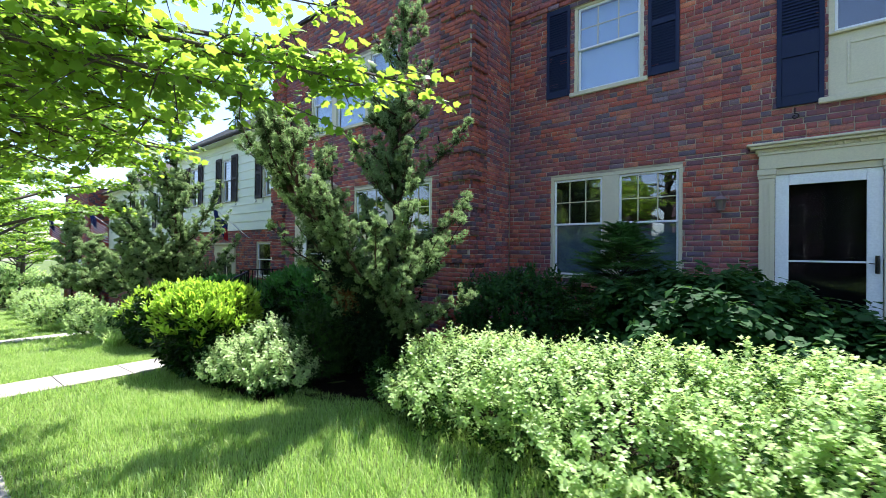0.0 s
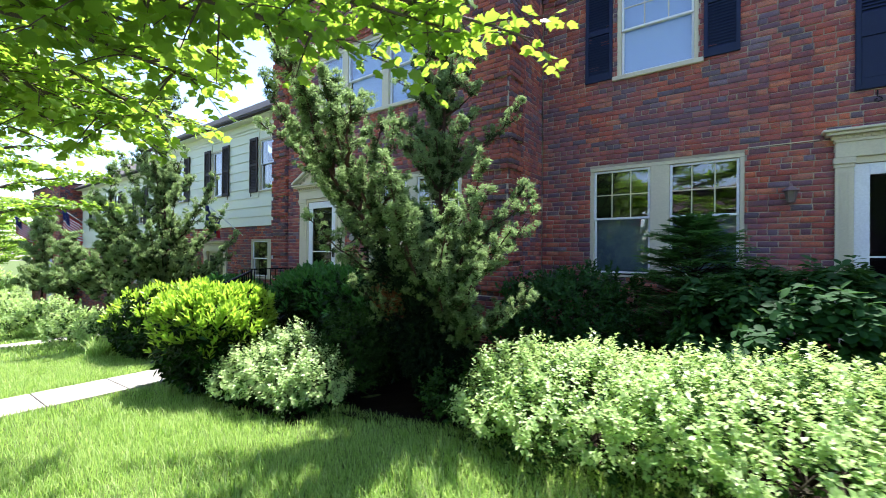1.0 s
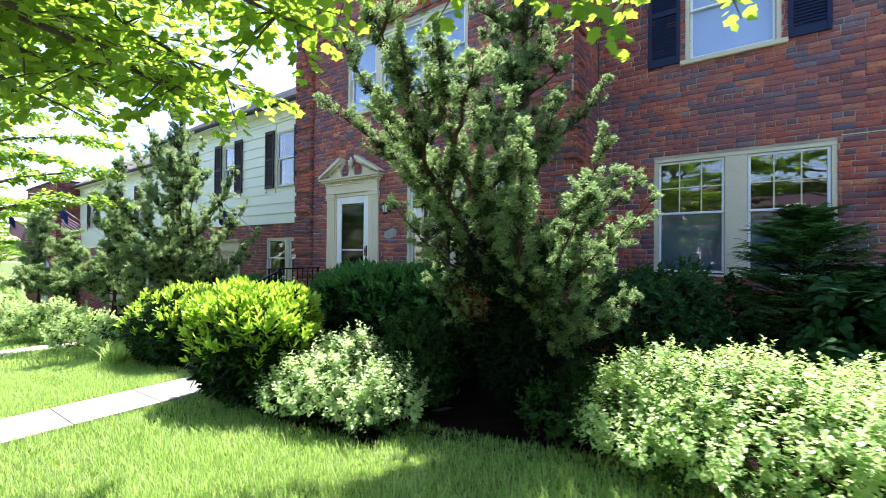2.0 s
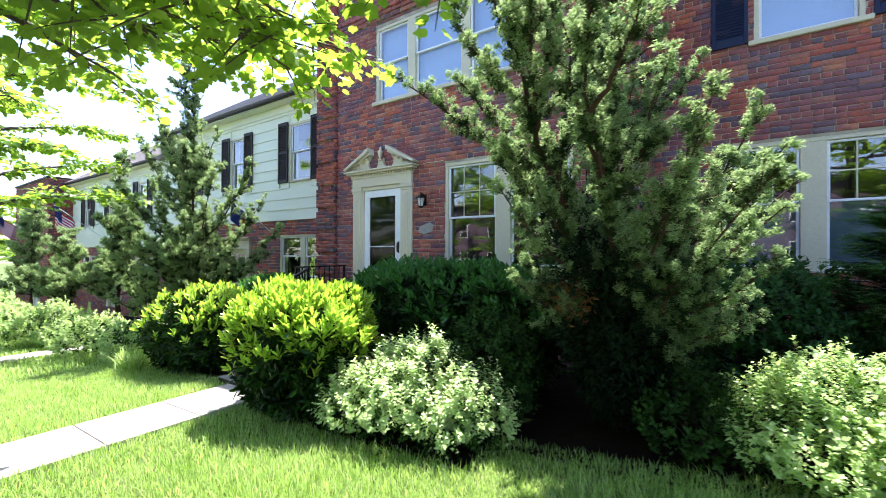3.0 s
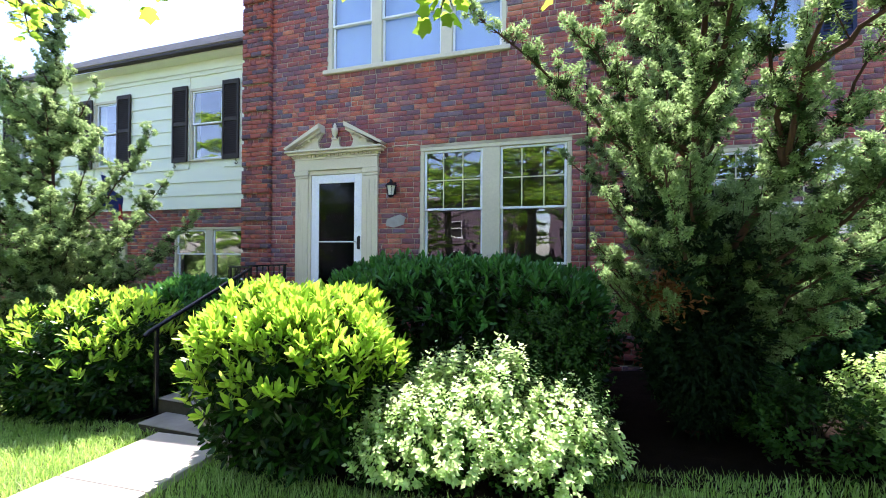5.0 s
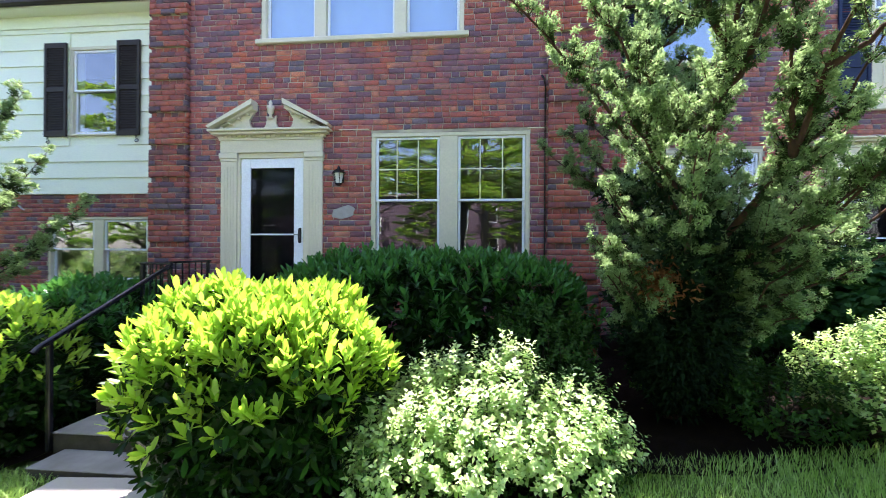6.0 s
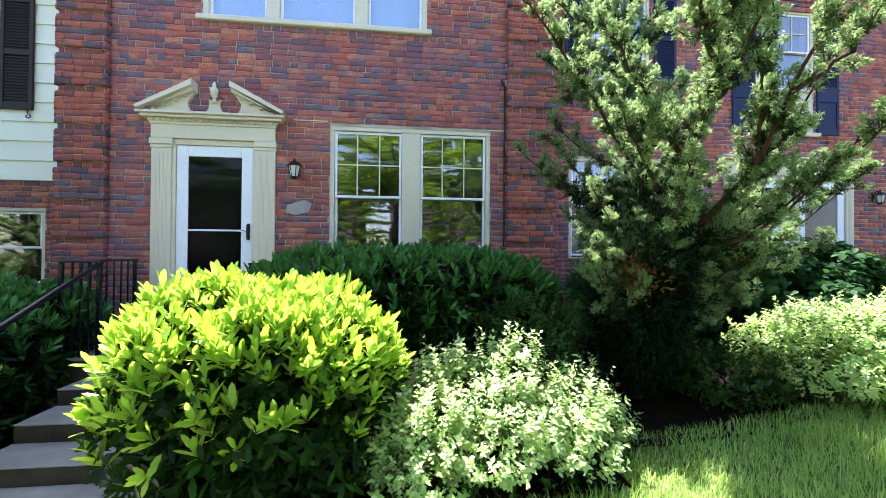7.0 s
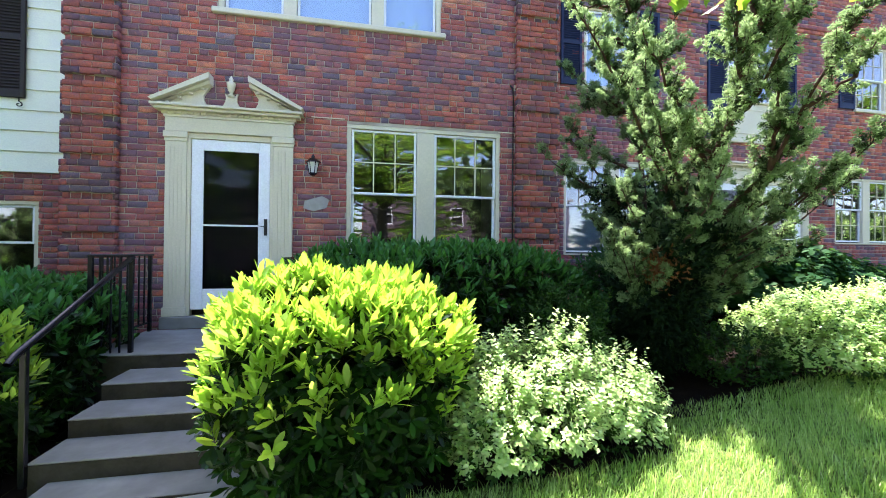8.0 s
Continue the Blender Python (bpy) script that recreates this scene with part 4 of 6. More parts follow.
# ---- the lower house with pale siding ----
def siding_house(x0, x1, drop, windows, lows, doors, label):
    h = thing("townhouse", label, "house", "row of townhouses", at=((x0 + x1) / 2, LY, -drop))
    z = lambda v: v - drop
    holes_low = [(a, b, z(0.5), z(1.72)) for a, b in lows] + [(a, b, z(-0.75), z(1.62)) for a, b in doors]
    holes_up = [(a, b, z(3.26), z(4.92)) for a, b in windows]
    w = part("lower_wall", pierced(bmesh.new(), x0, x1, LY + 0.03, LY + 0.3, z(-2.2), z(2.16), holes_low), MORTAR, h)
    lay(courses(x0, x1, z(-2.0), z(2.15), holes_low, None, 21), w, BRICK, front(LY + 0.026))
    u = part("upper_wall", pierced(bmesh.new(), x0, x1, LY + 0.02, LY + 0.3, z(2.161), z(5.62), holes_up), SIDING, h)
    zz, k = 2.14, 0
    while zz < 5.5:
        hi = min(zz + 0.305, 5.5)
        spans = [(x0, x1)]
        for a, b, c, d in holes_up:
            if z(hi) > c and z(zz) < d:
                spans = [s for p, q in spans for s in (((p, a), (b, q)) if p < a and q > b else ((p, q),))]
        for p, q in spans:
            bm = bmesh.new()
            vs = [bm.verts.new(v) for v in ((p, LY - 0.022, z(zz)), (q, LY - 0.022, z(zz)), (q, LY + 0.004, z(hi) + 0.012), (p, LY + 0.004, z(hi) + 0.012), (p, LY + 0.019, z(zz)), (q, LY + 0.019, z(zz)), (q, LY + 0.019, z(hi) + 0.012), (p, LY + 0.019, z(hi) + 0.012))]
            for f in ((0, 1, 2, 3), (7, 6, 5, 4), (0, 4, 5, 1), (3, 2, 6, 7), (1, 5, 6, 2), (0, 3, 7, 4)):
                bm.faces.new([vs[i] for i in f])
            part("board", bm, SIDING, u)
        zz += 0.305
    box("soffit", (x0, x1, LY - 0.32, LY + 0.02, z(5.5), z(5.53)), SIDING, h, "", 0)
    box("frieze_board", (x0, x1, LY - 0.045, LY - 0.024, z(5.28), z(5.5)), SIDING, h, "", 0.004)
    box("gutter", (x0 - 0.1, x1, LY - 0.44, LY - 0.321, z(5.52), z(5.60)), FASCIA, h, "", 0.02)
    bm = bmesh.new()
    r = [(LY - 0.42, 5.63), (10.6, 8.4), (14.0, 6.2), (14.0, 5.7), (10.6, 8.2), (LY - 0.32, 5.54)]
    a = [bm.verts.new((x0 - 0.12, y, z(v))) for y, v in r]
    b = [bm.verts.new((x1, y, z(v))) for y, v in r]
    bm.faces.new(a)
    bm.faces.new(b[::-1])
    for i in range(6):
        bm.faces.new((a[i], b[i], b[(i + 1) % 6], a[(i + 1) % 6]))
    roof = part("roof", bm, SHINGLE, h, "grey-brown shingle roof")
    n = int((10.6 - LY + 0.42) / 0.2)
    V, F = [], []
    rnd = random.Random(31)
    for row in range(n):
        y0_, y1_ = LY - 0.43 + row * 0.2, LY - 0.43 + row * 0.2 + 0.2
        za, zb = 5.645 + (y0_ - LY + 0.42) * 2.77 / 3.9, 5.63 + (y1_ - LY + 0.42) * 2.77 / 3.9
        x = x0 - 0.12 - rnd.random() * 0.3
        while x < x1:
            e = min(x + rnd.uniform(0.22, 0.36), x1)
            s = max(x, x0 - 0.12)
            q = len(V)
            V += [(s, y0_, z(za)), (e - 0.006, y0_, z(za)), (e - 0.006, y1_, z(zb)), (s, y1_, z(zb)), (s, y0_, z(za) - 0.014), (e - 0.006, y0_, z(za) - 0.014)]
            F += [(q, q + 1, q + 2, q + 3), (q + 4, q + 5, q + 1, q)]
            x = e
    sheet("shingles", V, F, SHINGLE, roof, "", "stuff")
    box("back_wall", (x0, x1, 13.7, 13.95, z(-2), z(5.6)), PLASTER, h, "", 0)
    box("side_wall", (x0, x0 + 0.25, LY + 0.301, 13.69, z(-2), z(5.5)), MORTAR, h, "", 0)
    box("storey_floor", (x0 + 0.26, x1, LY + 0.31, 13.69, z(2.1), z(2.3)), PLASTER, h, "", 0)
    box("partition", (x0 + 0.26, x1, 9.8, 9.9, z(-1), z(5.5)), PLASTER, h, "", 0)
    for a_, b_ in windows:
        window(h, LY - 0.01, a_, b_, z(3.26), z(4.92), z(4.1), [(a_ + 0.06, b_ - 0.06)], "white sash window in pale siding", None, False)
        for p, q in ((a_ - 0.47, a_ - 0.01), (b_ + 0.01, b_ + 0.47)):
            shutter(h, p, q, z(3.22), z(4.98), LY - 0.022, BROWN, "dark brown louvred shutter", [(z(3.32), z(4.06), True), (z(4.14), z(4.88), True)])
            scroll(h, q - 0.07 if p > a_ else p + 0.07, z(3.12), LY)
    for a_, b_ in lows:
        m = (a_ + b_) / 2
        window(h, LY + 0.026, a_, b_, z(0.5), z(1.72), z(1.1), [(a_ + 0.06, m - 0.1), (m + 0.1, b_ - 0.06)], "pair of white sashes in a low brick wall", None, False)
    for a_, b_ in doors:
        s = thing("door_surround", "cream painted door surround", at=((a_ + b_) / 2, LY, z(-0.7)))
        hang(s, h)
        pilaster(s, a_, a_ + 0.24, LY + 0.02, z(-0.7), z(1.3))
        pilaster(s, b_ - 0.24, b_, LY + 0.02, z(-0.7), z(1.3))
        entablature(s, a_, b_, LY + 0.02, z(1.302), z(1.68))
        d = thing("door", "cream panelled front door with dark glass, closed", at=((a_ + b_) / 2, LY, z(-0.7)))
        hang(d, h)
        box("door_leaf", (a_ + 0.25, b_ - 0.25, LY + 0.06, LY + 0.1, z(-0.7), z(1.3)), TRIM, d, "", 0.004)
        for p, q in ((a_ + 0.34, (a_ + b_) / 2 - 0.05), ((a_ + b_) / 2 + 0.05, b_ - 0.34)):
            box("pane", (p, q, LY + 0.052, LY + 0.059, z(0.2), z(1.15)), DOOR_GLASS, d, "", 0)
            box("panel", (p, q, LY + 0.045, LY + 0.059, z(-0.6), z(0.1)), TRIM, d, "", 0.006)
    return h


siding_house(-21.6, A0 - 0.001, 0.0, [(-13.62, -12.62), (-16.78, -15.92), (-19.9, -19.0)], [(-14.09, -12.0)], [(-17.3, -15.6)], "two-storey townhouse with pale siding over red brick")
siding_house(-33.0, -21.61, 0.75, [(-24.2, -23.2), (-27.6, -26.6), (-31.0, -30.0)], [(-24.6, -22.6), (-31.4, -29.4)], [(-27.8, -26.1)], "pale siding townhouse lower down the street")
box_pipe = tubes("downpipe", [([(A0 - 0.1, LY - 0.08, 5.45), (A0 - 0.1, LY - 0.08, -1.0)], [0.035, 0.035])], SIDING, None, "", 8)
tagged(box_pipe, "pale downpipe in the corner of the siding", "pipe")

# ---- the far brick house ----
house = thing("townhouse", "far two-storey red brick townhouse with white windows", "house", "row of townhouses", at=(-37, AY, -2))
m_holes = [(-36.1, -34.5, 2.4, 4.2), (-39.4, -37.9, 2.4, 4.2), (-35.7, -34.4, -2.0, 0.5), (-39.0, -36.8, -1.0, 0.7)]
wall = part("wall", pierced(bmesh.new(), -40.0, -33.03, AY + 0.004, AY + 0.3, -3.5, 5.1, m_holes), MORTAR, house)
lay(courses(-40.0, -33.01, -2.6, 5.1, m_holes, None, 23), wall, QUOIN, front(AY))
flank_wall = part("flank_wall", block(bmesh.new(), -33.03, -33.012, AY, 9.0, -3.5, 5.1), MORTAR, house)
lay(courses(AY, 9.0, -2.6, 5.1, (), rusticated, 24), flank_wall, QUOIN, flank(-33.0, 1))
box("coping", (-40.1, -32.95, AY - 0.07, 9.0, 5.1, 5.2), FASCIA, house, "", 0.01)
box("back_wall", (-40.0, -33.04, 8.7, 9.0, -3.5, 5.09), PLASTER, house, "", 0)
for x0, x1, z0, z1 in m_holes[:2] + m_holes[3:]:
    window(house, AY, x0, x1, z0, z1, (z0 + z1) / 2, [(x0 + 0.06, x1 - 0.06)], "white grid sash window", (3, 2), True, (3, 2), SKY_BLIND)
surround = thing("door_surround", "white door surround with a small pediment", at=(-35.05, AY, -2))
hang(surround, house)
pilaster(surround, -35.7, -35.45, AY, -2.0, 0.2)
pilaster(surround, -34.65, -34.4, AY, -2.0, 0.2)
prism("pediment", [(-35.9, 0.202), (-34.2, 0.202), (-35.05, 0.85)], AY - 0.15, AY + 0.02, WHITE, surround)
box("door", (-35.44, -34.66, AY + 0.02, AY + 0.06, -2.0, 0.19), WHITE, house, "white front door", 0.004)

# ---- plants ----
def unit(a):
    return a / np.maximum(np.linalg.norm(a, axis=-1, keepdims=True), 1e-9)


def blade(length, width, fold=0.12, droop=0.1):
    """A leaf folded along its midrib: y along, z up."""
    w = width / 2
    V = np.array([(0, 0, 0), (-w, 0.45 * length, fold * width), (0, 0.5 * length, 0), (w, 0.45 * length, fold * width), (0, length, -droop * length)])
    return V, np.array([(0, 1, 2), (0, 2, 3), (1, 4, 2), (2, 4, 3)])


def lobed(size):
    """A five-lobed leaf, as a fan round its middle."""
    rim = [(0, 0), (-0.26, 0.04), (-0.42, 0.22), (-0.33, 0.34), (-0.50, 0.62), (-0.27, 0.68), (0, 1.0), (0.27, 0.68), (0.50, 0.62), (0.33, 0.34), (0.42, 0.22), (0.26, 0.04)]
    V = np.array([(0, 0.38, 0.0)] + [(x, y, -0.18 * abs(x) - 0.08 * y) for x, y in rim]) * size
    return V, np.array([(0, i + 1, (i + 1) % 12 + 1) for i in range(12)])


def broad_leaf(length, width, fold=0.14, droop=0.06):
    """A blunt leaf, widest past its middle."""
    w = width / 2
    V = np.array([(0, 0, 0), (-w, 0.5, 0), (0, 0.52, 0), (w, 0.5, 0), (-0.72 * w, 0.84, 0), (0.72 * w, 0.84, 0), (0, 1.0, 0)])
    V[:, 1] *= length
    V[:, 2] = fold * np.abs(V[:, 0]) - droop * V[:, 1] ** 2 / length
    return V, np.array([(0, 1, 2), (0, 2, 3), (1, 4, 2), (2, 4, 6), (2, 6, 5), (2, 5, 3)])


def tuft(count, rnd):
    """A juniper tuft: short scaly shoots that spring from one point."""
    V, F = [], []
    for i in range(count):
        d = unit(np.array((rnd.gauss(0, 1), rnd.gauss(0.55, 0.9), rnd.gauss(0, 1))))
        s = unit(np.cross(d, np.array((rnd.gauss(0, 1), rnd.gauss(0, 1), rnd.gauss(0, 1)))))
        b = np.array((rnd.gauss(0, 0.22), rnd.gauss(0.2, 0.28), rnd.gauss(0, 0.22)))
        l, w = rnd.uniform(0.4, 0.75), rnd.uniform(0.09, 0.135)
        k = len(V)
        V += [b - s * w, b + s * w, b + d * l]
        F.append((k, k + 1, k + 2))
    return np.array(V), np.array(F)


def plume(length, count, rnd, spread=0.5):
    """A juniper spray: slim scaly shoots fanned out from one twig."""
    V, F = [], []
    for i in range(count):
        a, t = rnd.uniform(0, 2 * math.pi), rnd.uniform(0.05, 0.75)
        base = np.array((0, t * length, 0))
        d = unit(np.array((math.cos(a) * spread, 1.0, math.sin(a) * spread)))
        s = unit(np.cross(d, np.array((math.sin(a), 0.2, -math.cos(a)))))
        n = np.cross(s, d)
        l, w = length * rnd.uniform(0.4, 0.7), length * 0.14
        k = len(V)
        V += [base - s * w * 0.5, base + s * w * 0.5, base + d * l * 0.6 + s * w * 0.55 + n * w * 0.4, base + d * l * 0.6 - s * w * 0.55 - n * w * 0.4, base + d * l]
        F += [(k, k + 1, k + 2), (k, k + 2, k + 3), (k + 3, k + 2, k + 4)]
    return np.array(V), np.array(F)


def scatter(name, shape, pos, along, up, size, material, parent, label="", kind=""):
    """Many copies of one small shape, joined: pos, direction, upward side and size of each."""
    V, F = shape
    Y = unit(along)
    X = unit(np.cross(Y, up))
    Z = np.cross(X, Y)
    P = pos[:, None, :] + size[:, None, None] * (V[None, :, 0:1] * X[:, None, :] + V[None, :, 1:2] * Y[:, None, :] + V[None, :, 2:3] * Z[:, None, :])
    faces = F[None] + (np.arange(len(pos)) * len(V))[:, None, None]
    return sheet(name, P.reshape(-1, 3), faces.reshape(-1, F.shape[1]), material, parent, label, kind)


def mound(rng, n, centre, radii, power, low=-0.55, lumps=0.10):
    """Points on a lumpy rounded mound and their outward directions."""
    d = unit(rng.normal(size=(n * 3, 3)))
    d = d[d[:, 2] > low][:n]
    r = 1.0 / np.power((np.abs(d) ** power).sum(1), 1.0 / power)
    bump_ = np.array([noise.noise(Vector(v * 2.3) + Vector(centre)) + 0.6 * noise.noise(Vector(v * 5.1) + Vector(centre)) for v in d])
    p = d * (r * (1 + lumps * bump_))[:, None]
    nrm = unit(np.sign(p) * np.abs(p) ** (power - 1) / np.array(radii))
    return p * np.array(radii) + np.array(centre), nrm


def shoots(rng, base, way, length, per, shape, open0, open1, material, parent, name, size=(0.8, 1.2), start=0.25, whorl=137.5, label=""):
    """Leafy shoots: per leaves set round each shoot, opener at the foot than at the tip."""
    n = len(base)
    way = unit(way)
    side = unit(np.cross(way, np.array((0.3, 0.2, 0.93)) + 0.2 * rng.normal(size=(n, 3))))
    other = np.cross(way, side)
    turn = rng.uniform(0, 2 * np.pi, n)
    P, A, U = [], [], []
    for i in range(per):
        f = start + (1 - start) * i / max(per - 1, 1)
        a = turn + radians(whorl) * i + rng.normal(0, 0.25, n)
        rad = side * np.cos(a)[:, None] + other * np.sin(a)[:, None]
        o = np.radians(open0 + (open1 - open0) * f + rng.normal(0, 9, n))
        P.append(base + way * (length * f)[:, None])
        A.append(way * np.cos(o)[:, None] + rad * np.sin(o)[:, None])
        U.append(way * np.sin(o)[:, None] - rad * np.cos(o)[:, None] + 0.15 * rng.normal(size=(n, 3)))
    P, A, U = np.concatenate(P), np.concatenate(A), np.concatenate(U)
    return scatter(name, shape, P, A, U, rng.uniform(*size, len(P)), material, parent, label)


def shrub_stems(rng, foot, centre, radii, count, parent, material=None, thick=0.012):
    out = []
    for _ in range(count):
        d = unit(rng.normal(size=3) + np.array((0, 0, 1.2)))
        tip = np.array(centre) + d * np.array(radii) * 0.85
        b = np.array(foot) + rng.normal(size=3) * np.array((0.12, 0.12, 0)) * np.array(radii)
        m = (b + tip) / 2 + rng.normal(size=3) * 0.05
        out.append(([b, m, tip], [thick, thick * 0.7, thick * 0.35]))
    tubes("woody_core", out, material or STEM, parent, "", 5, "stuff")


def laurel(name, label, group, seed, x, y, half, power, top, tips, inner, sunny=1.0):
    """A cherry-laurel mound: yellow-green new growth over dark glossy leaves with shade in their colour."""
    rng = np.random.default_rng(seed)
    z0 = float(land(x))
    h = (top - z0) / 1.72
    c, r = (x, y, z0 + h * 0.78), (half[0], half[1], h)
    bush = thing(name, label, "shrub", group, at=(x, y, z0))
    shrub_stems(rng, (x, y, z0 - 0.05), c, r, 26, bush)
    lumps = 0.17 if sunny > 0.5 else 0.10

    def under(q):
        """Draws the foot of the mound in, as the shade thins it."""
        k = np.clip((q[:, 2] - z0) / (top - z0) / 0.55, 0, 1)
        q = q.copy()
        q[:, :2] = np.array(c[:2]) + (q[:, :2] - np.array(c[:2])) * (0.80 + 0.20 * k)[:, None]
        return q

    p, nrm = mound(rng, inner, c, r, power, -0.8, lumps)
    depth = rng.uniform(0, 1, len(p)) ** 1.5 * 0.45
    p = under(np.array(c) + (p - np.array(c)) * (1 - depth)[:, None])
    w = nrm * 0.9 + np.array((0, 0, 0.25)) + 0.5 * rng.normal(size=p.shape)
    shoots(rng, p - 0.05 * unit(w), w, rng.uniform(0.05, 0.12, len(p)), 7, broad_leaf(0.105, 0.034), 78, 45, LAUREL_OLD_SHADED, bush, "old_leaves")
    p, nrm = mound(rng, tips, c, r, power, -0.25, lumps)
    # New growth, also standing in for sunlight: kept to the top, lower where sunny.
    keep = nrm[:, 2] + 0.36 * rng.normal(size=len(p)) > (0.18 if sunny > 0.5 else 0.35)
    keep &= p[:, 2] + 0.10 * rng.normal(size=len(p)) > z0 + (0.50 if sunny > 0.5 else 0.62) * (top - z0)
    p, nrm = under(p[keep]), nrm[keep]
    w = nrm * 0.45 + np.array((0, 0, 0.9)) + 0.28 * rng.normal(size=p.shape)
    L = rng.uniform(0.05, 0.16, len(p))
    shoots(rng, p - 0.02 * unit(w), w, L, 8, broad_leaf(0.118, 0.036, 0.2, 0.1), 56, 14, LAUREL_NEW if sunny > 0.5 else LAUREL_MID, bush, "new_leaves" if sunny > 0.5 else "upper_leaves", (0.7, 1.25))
    return bush


def small_leaf_shrub(name, label, group, seed, boxes, leaf_shape, outer, core, per_m2, tall, low=-0.35, opens=(80, 35)):
    """Shrub of upright leafy shoots over one or more overlapping mounds (x, y, half x, half y, top)."""
    rng = np.random.default_rng(seed)
    x, y = boxes[0][0], boxes[0][1]
    bush = thing(name, label, "shrub", group, at=(x, y, float(land(x))))
    O, W, L, I, WI = [], [], [], [], []
    for bx, by, hx, hy, top in boxes:
        z0 = float(land(bx))
        h = (top - z0) / 1.62
        c, r = (bx, by, z0 + h * 0.62), (hx, hy, h)
        n = int(per_m2 * 3.2 * (hx * hy * 4 + (hx + hy) * h * 2) ** 1.0 / 2)
        p, nrm = mound(rng, n, c, r, 2.3, low, 0.34)
        O.append(p), W.append(nrm * 0.55 + np.array((0, 0, 0.75)) + 0.32 * rng.normal(size=p.shape))
        L.append(rng.uniform(0.3, 1.25, len(p)) * tall)
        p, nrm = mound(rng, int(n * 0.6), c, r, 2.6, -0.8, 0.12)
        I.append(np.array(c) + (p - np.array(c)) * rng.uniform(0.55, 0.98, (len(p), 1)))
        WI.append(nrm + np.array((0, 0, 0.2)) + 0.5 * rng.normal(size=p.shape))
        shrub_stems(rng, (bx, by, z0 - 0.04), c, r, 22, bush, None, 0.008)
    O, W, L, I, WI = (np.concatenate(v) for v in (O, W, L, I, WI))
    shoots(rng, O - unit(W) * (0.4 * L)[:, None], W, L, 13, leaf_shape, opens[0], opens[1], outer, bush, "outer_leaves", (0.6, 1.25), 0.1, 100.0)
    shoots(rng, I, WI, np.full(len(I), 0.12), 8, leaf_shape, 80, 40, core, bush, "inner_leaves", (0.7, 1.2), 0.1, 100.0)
    # taller lone shoots that break the outline
    k = rng.choice(len(O), len(O) // 11, replace=False)
    up = np.array((0, 0, 1.0)) + 0.22 * rng.normal(size=(len(k), 3))
    good = W[k][:, 2] > 0.8
    shoots(rng, O[k][good], up[good], rng.uniform(0.6, 1.3, good.sum()) * tall, 17, leaf_shape, opens[0] - 5, opens[1] - 10, outer, bush, "upper_leaves", (0.6, 1.2), 0.05, 95.0)
    return bush


def frond_shrub(name, label, seed, x, y, top, half, count):
    """A shrub of flat, layered sprays: side sprigs along arching fronds, with slim leaflets on both edges."""
    rng = np.random.default_rng(seed)
    z0 = float(land(x))
    bush = thing(name, label, "shrub", at=(x, y, z0))
    stems, P, A, U, S = [([(x, y, z0 - 0.05), (x + 0.03, y, (z0 + top) / 2), (x - 0.02, y, top - 0.1)], [0.022, 0.016, 0.005])], [], [], [], []

    def sprig(a, d, ln, n):
        side = unit(np.cross(d, np.array((0, 0, 1.0))))
        for j in range(n):
            f = (j + 0.6) / n
            c = a + d * ln * f - np.array((0, 0, 0.3 * ln * f * f))
            for sgn in (-1, 1):
                P.append(c), A.append(d * 0.75 + side * sgn * 0.8 + 0.12 * rng.normal(size=3))
                U.append(np.array((0, 0, 1.0)) + 0.25 * rng.normal(size=3)), S.append((1.15 - 0.5 * f) * rng.uniform(0.8, 1.2))

    for i in range(count):
        u = (i + rng.random()) / count
        az = i * 2.399 + rng.normal() * 0.3
        a = np.array((x, y, z0 + 0.2 + (top - z0 - 0.28) * u)) + rng.normal(size=3) * 0.03
        d = unit(np.array((math.cos(az), 0.75 * math.sin(az), rng.uniform(0.1, 0.9) + 0.6 * max(0.0, u - 0.75))))
        ln = half * (1.0 - 0.72 * u ** 2.2) * rng.uniform(0.6, 1.05)
        stems.append(([a, a + d * ln * 0.5, a + d * ln - np.array((0, 0, 0.18 * ln))], [0.007, 0.005, 0.002]))
        sprig(a + d * ln * 0.25, d, ln * 0.78, 12)
        side = unit(np.cross(d, np.array((0, 0, 1.0))))
        for f in np.linspace(0.3, 0.9, 7):
            for sgn in (-1, 1):
                sprig(a + d * ln * f - np.array((0, 0, 0.18 * ln * f * f)), unit(d * 0.8 + side * sgn * 0.75 + 0.1 * rng.normal(size=3)), ln * 0.36 * (1.15 - 0.6 * f), 6)
    tubes("woody_core", stems, STEM, bush, "", 4, "stuff")
    scatter("leaves", blade(0.052, 0.017, 0.1, 0.2), np.array(P), np.array(A), np.array(U), np.array(S), NANDINA, bush)
    return bush


def limb_points(a, b, sag, n=9):
    """A limb that leaves level and sweeps up to its tip."""
    a, b = np.array(a, float), np.array(b, float)
    f = np.linspace(0, 1, n)[:, None]
    p = a + (b - a) * f
    p[:, 2] -= (sag * np.sin(np.pi * f) ** 1.0)[:, 0]
    return p


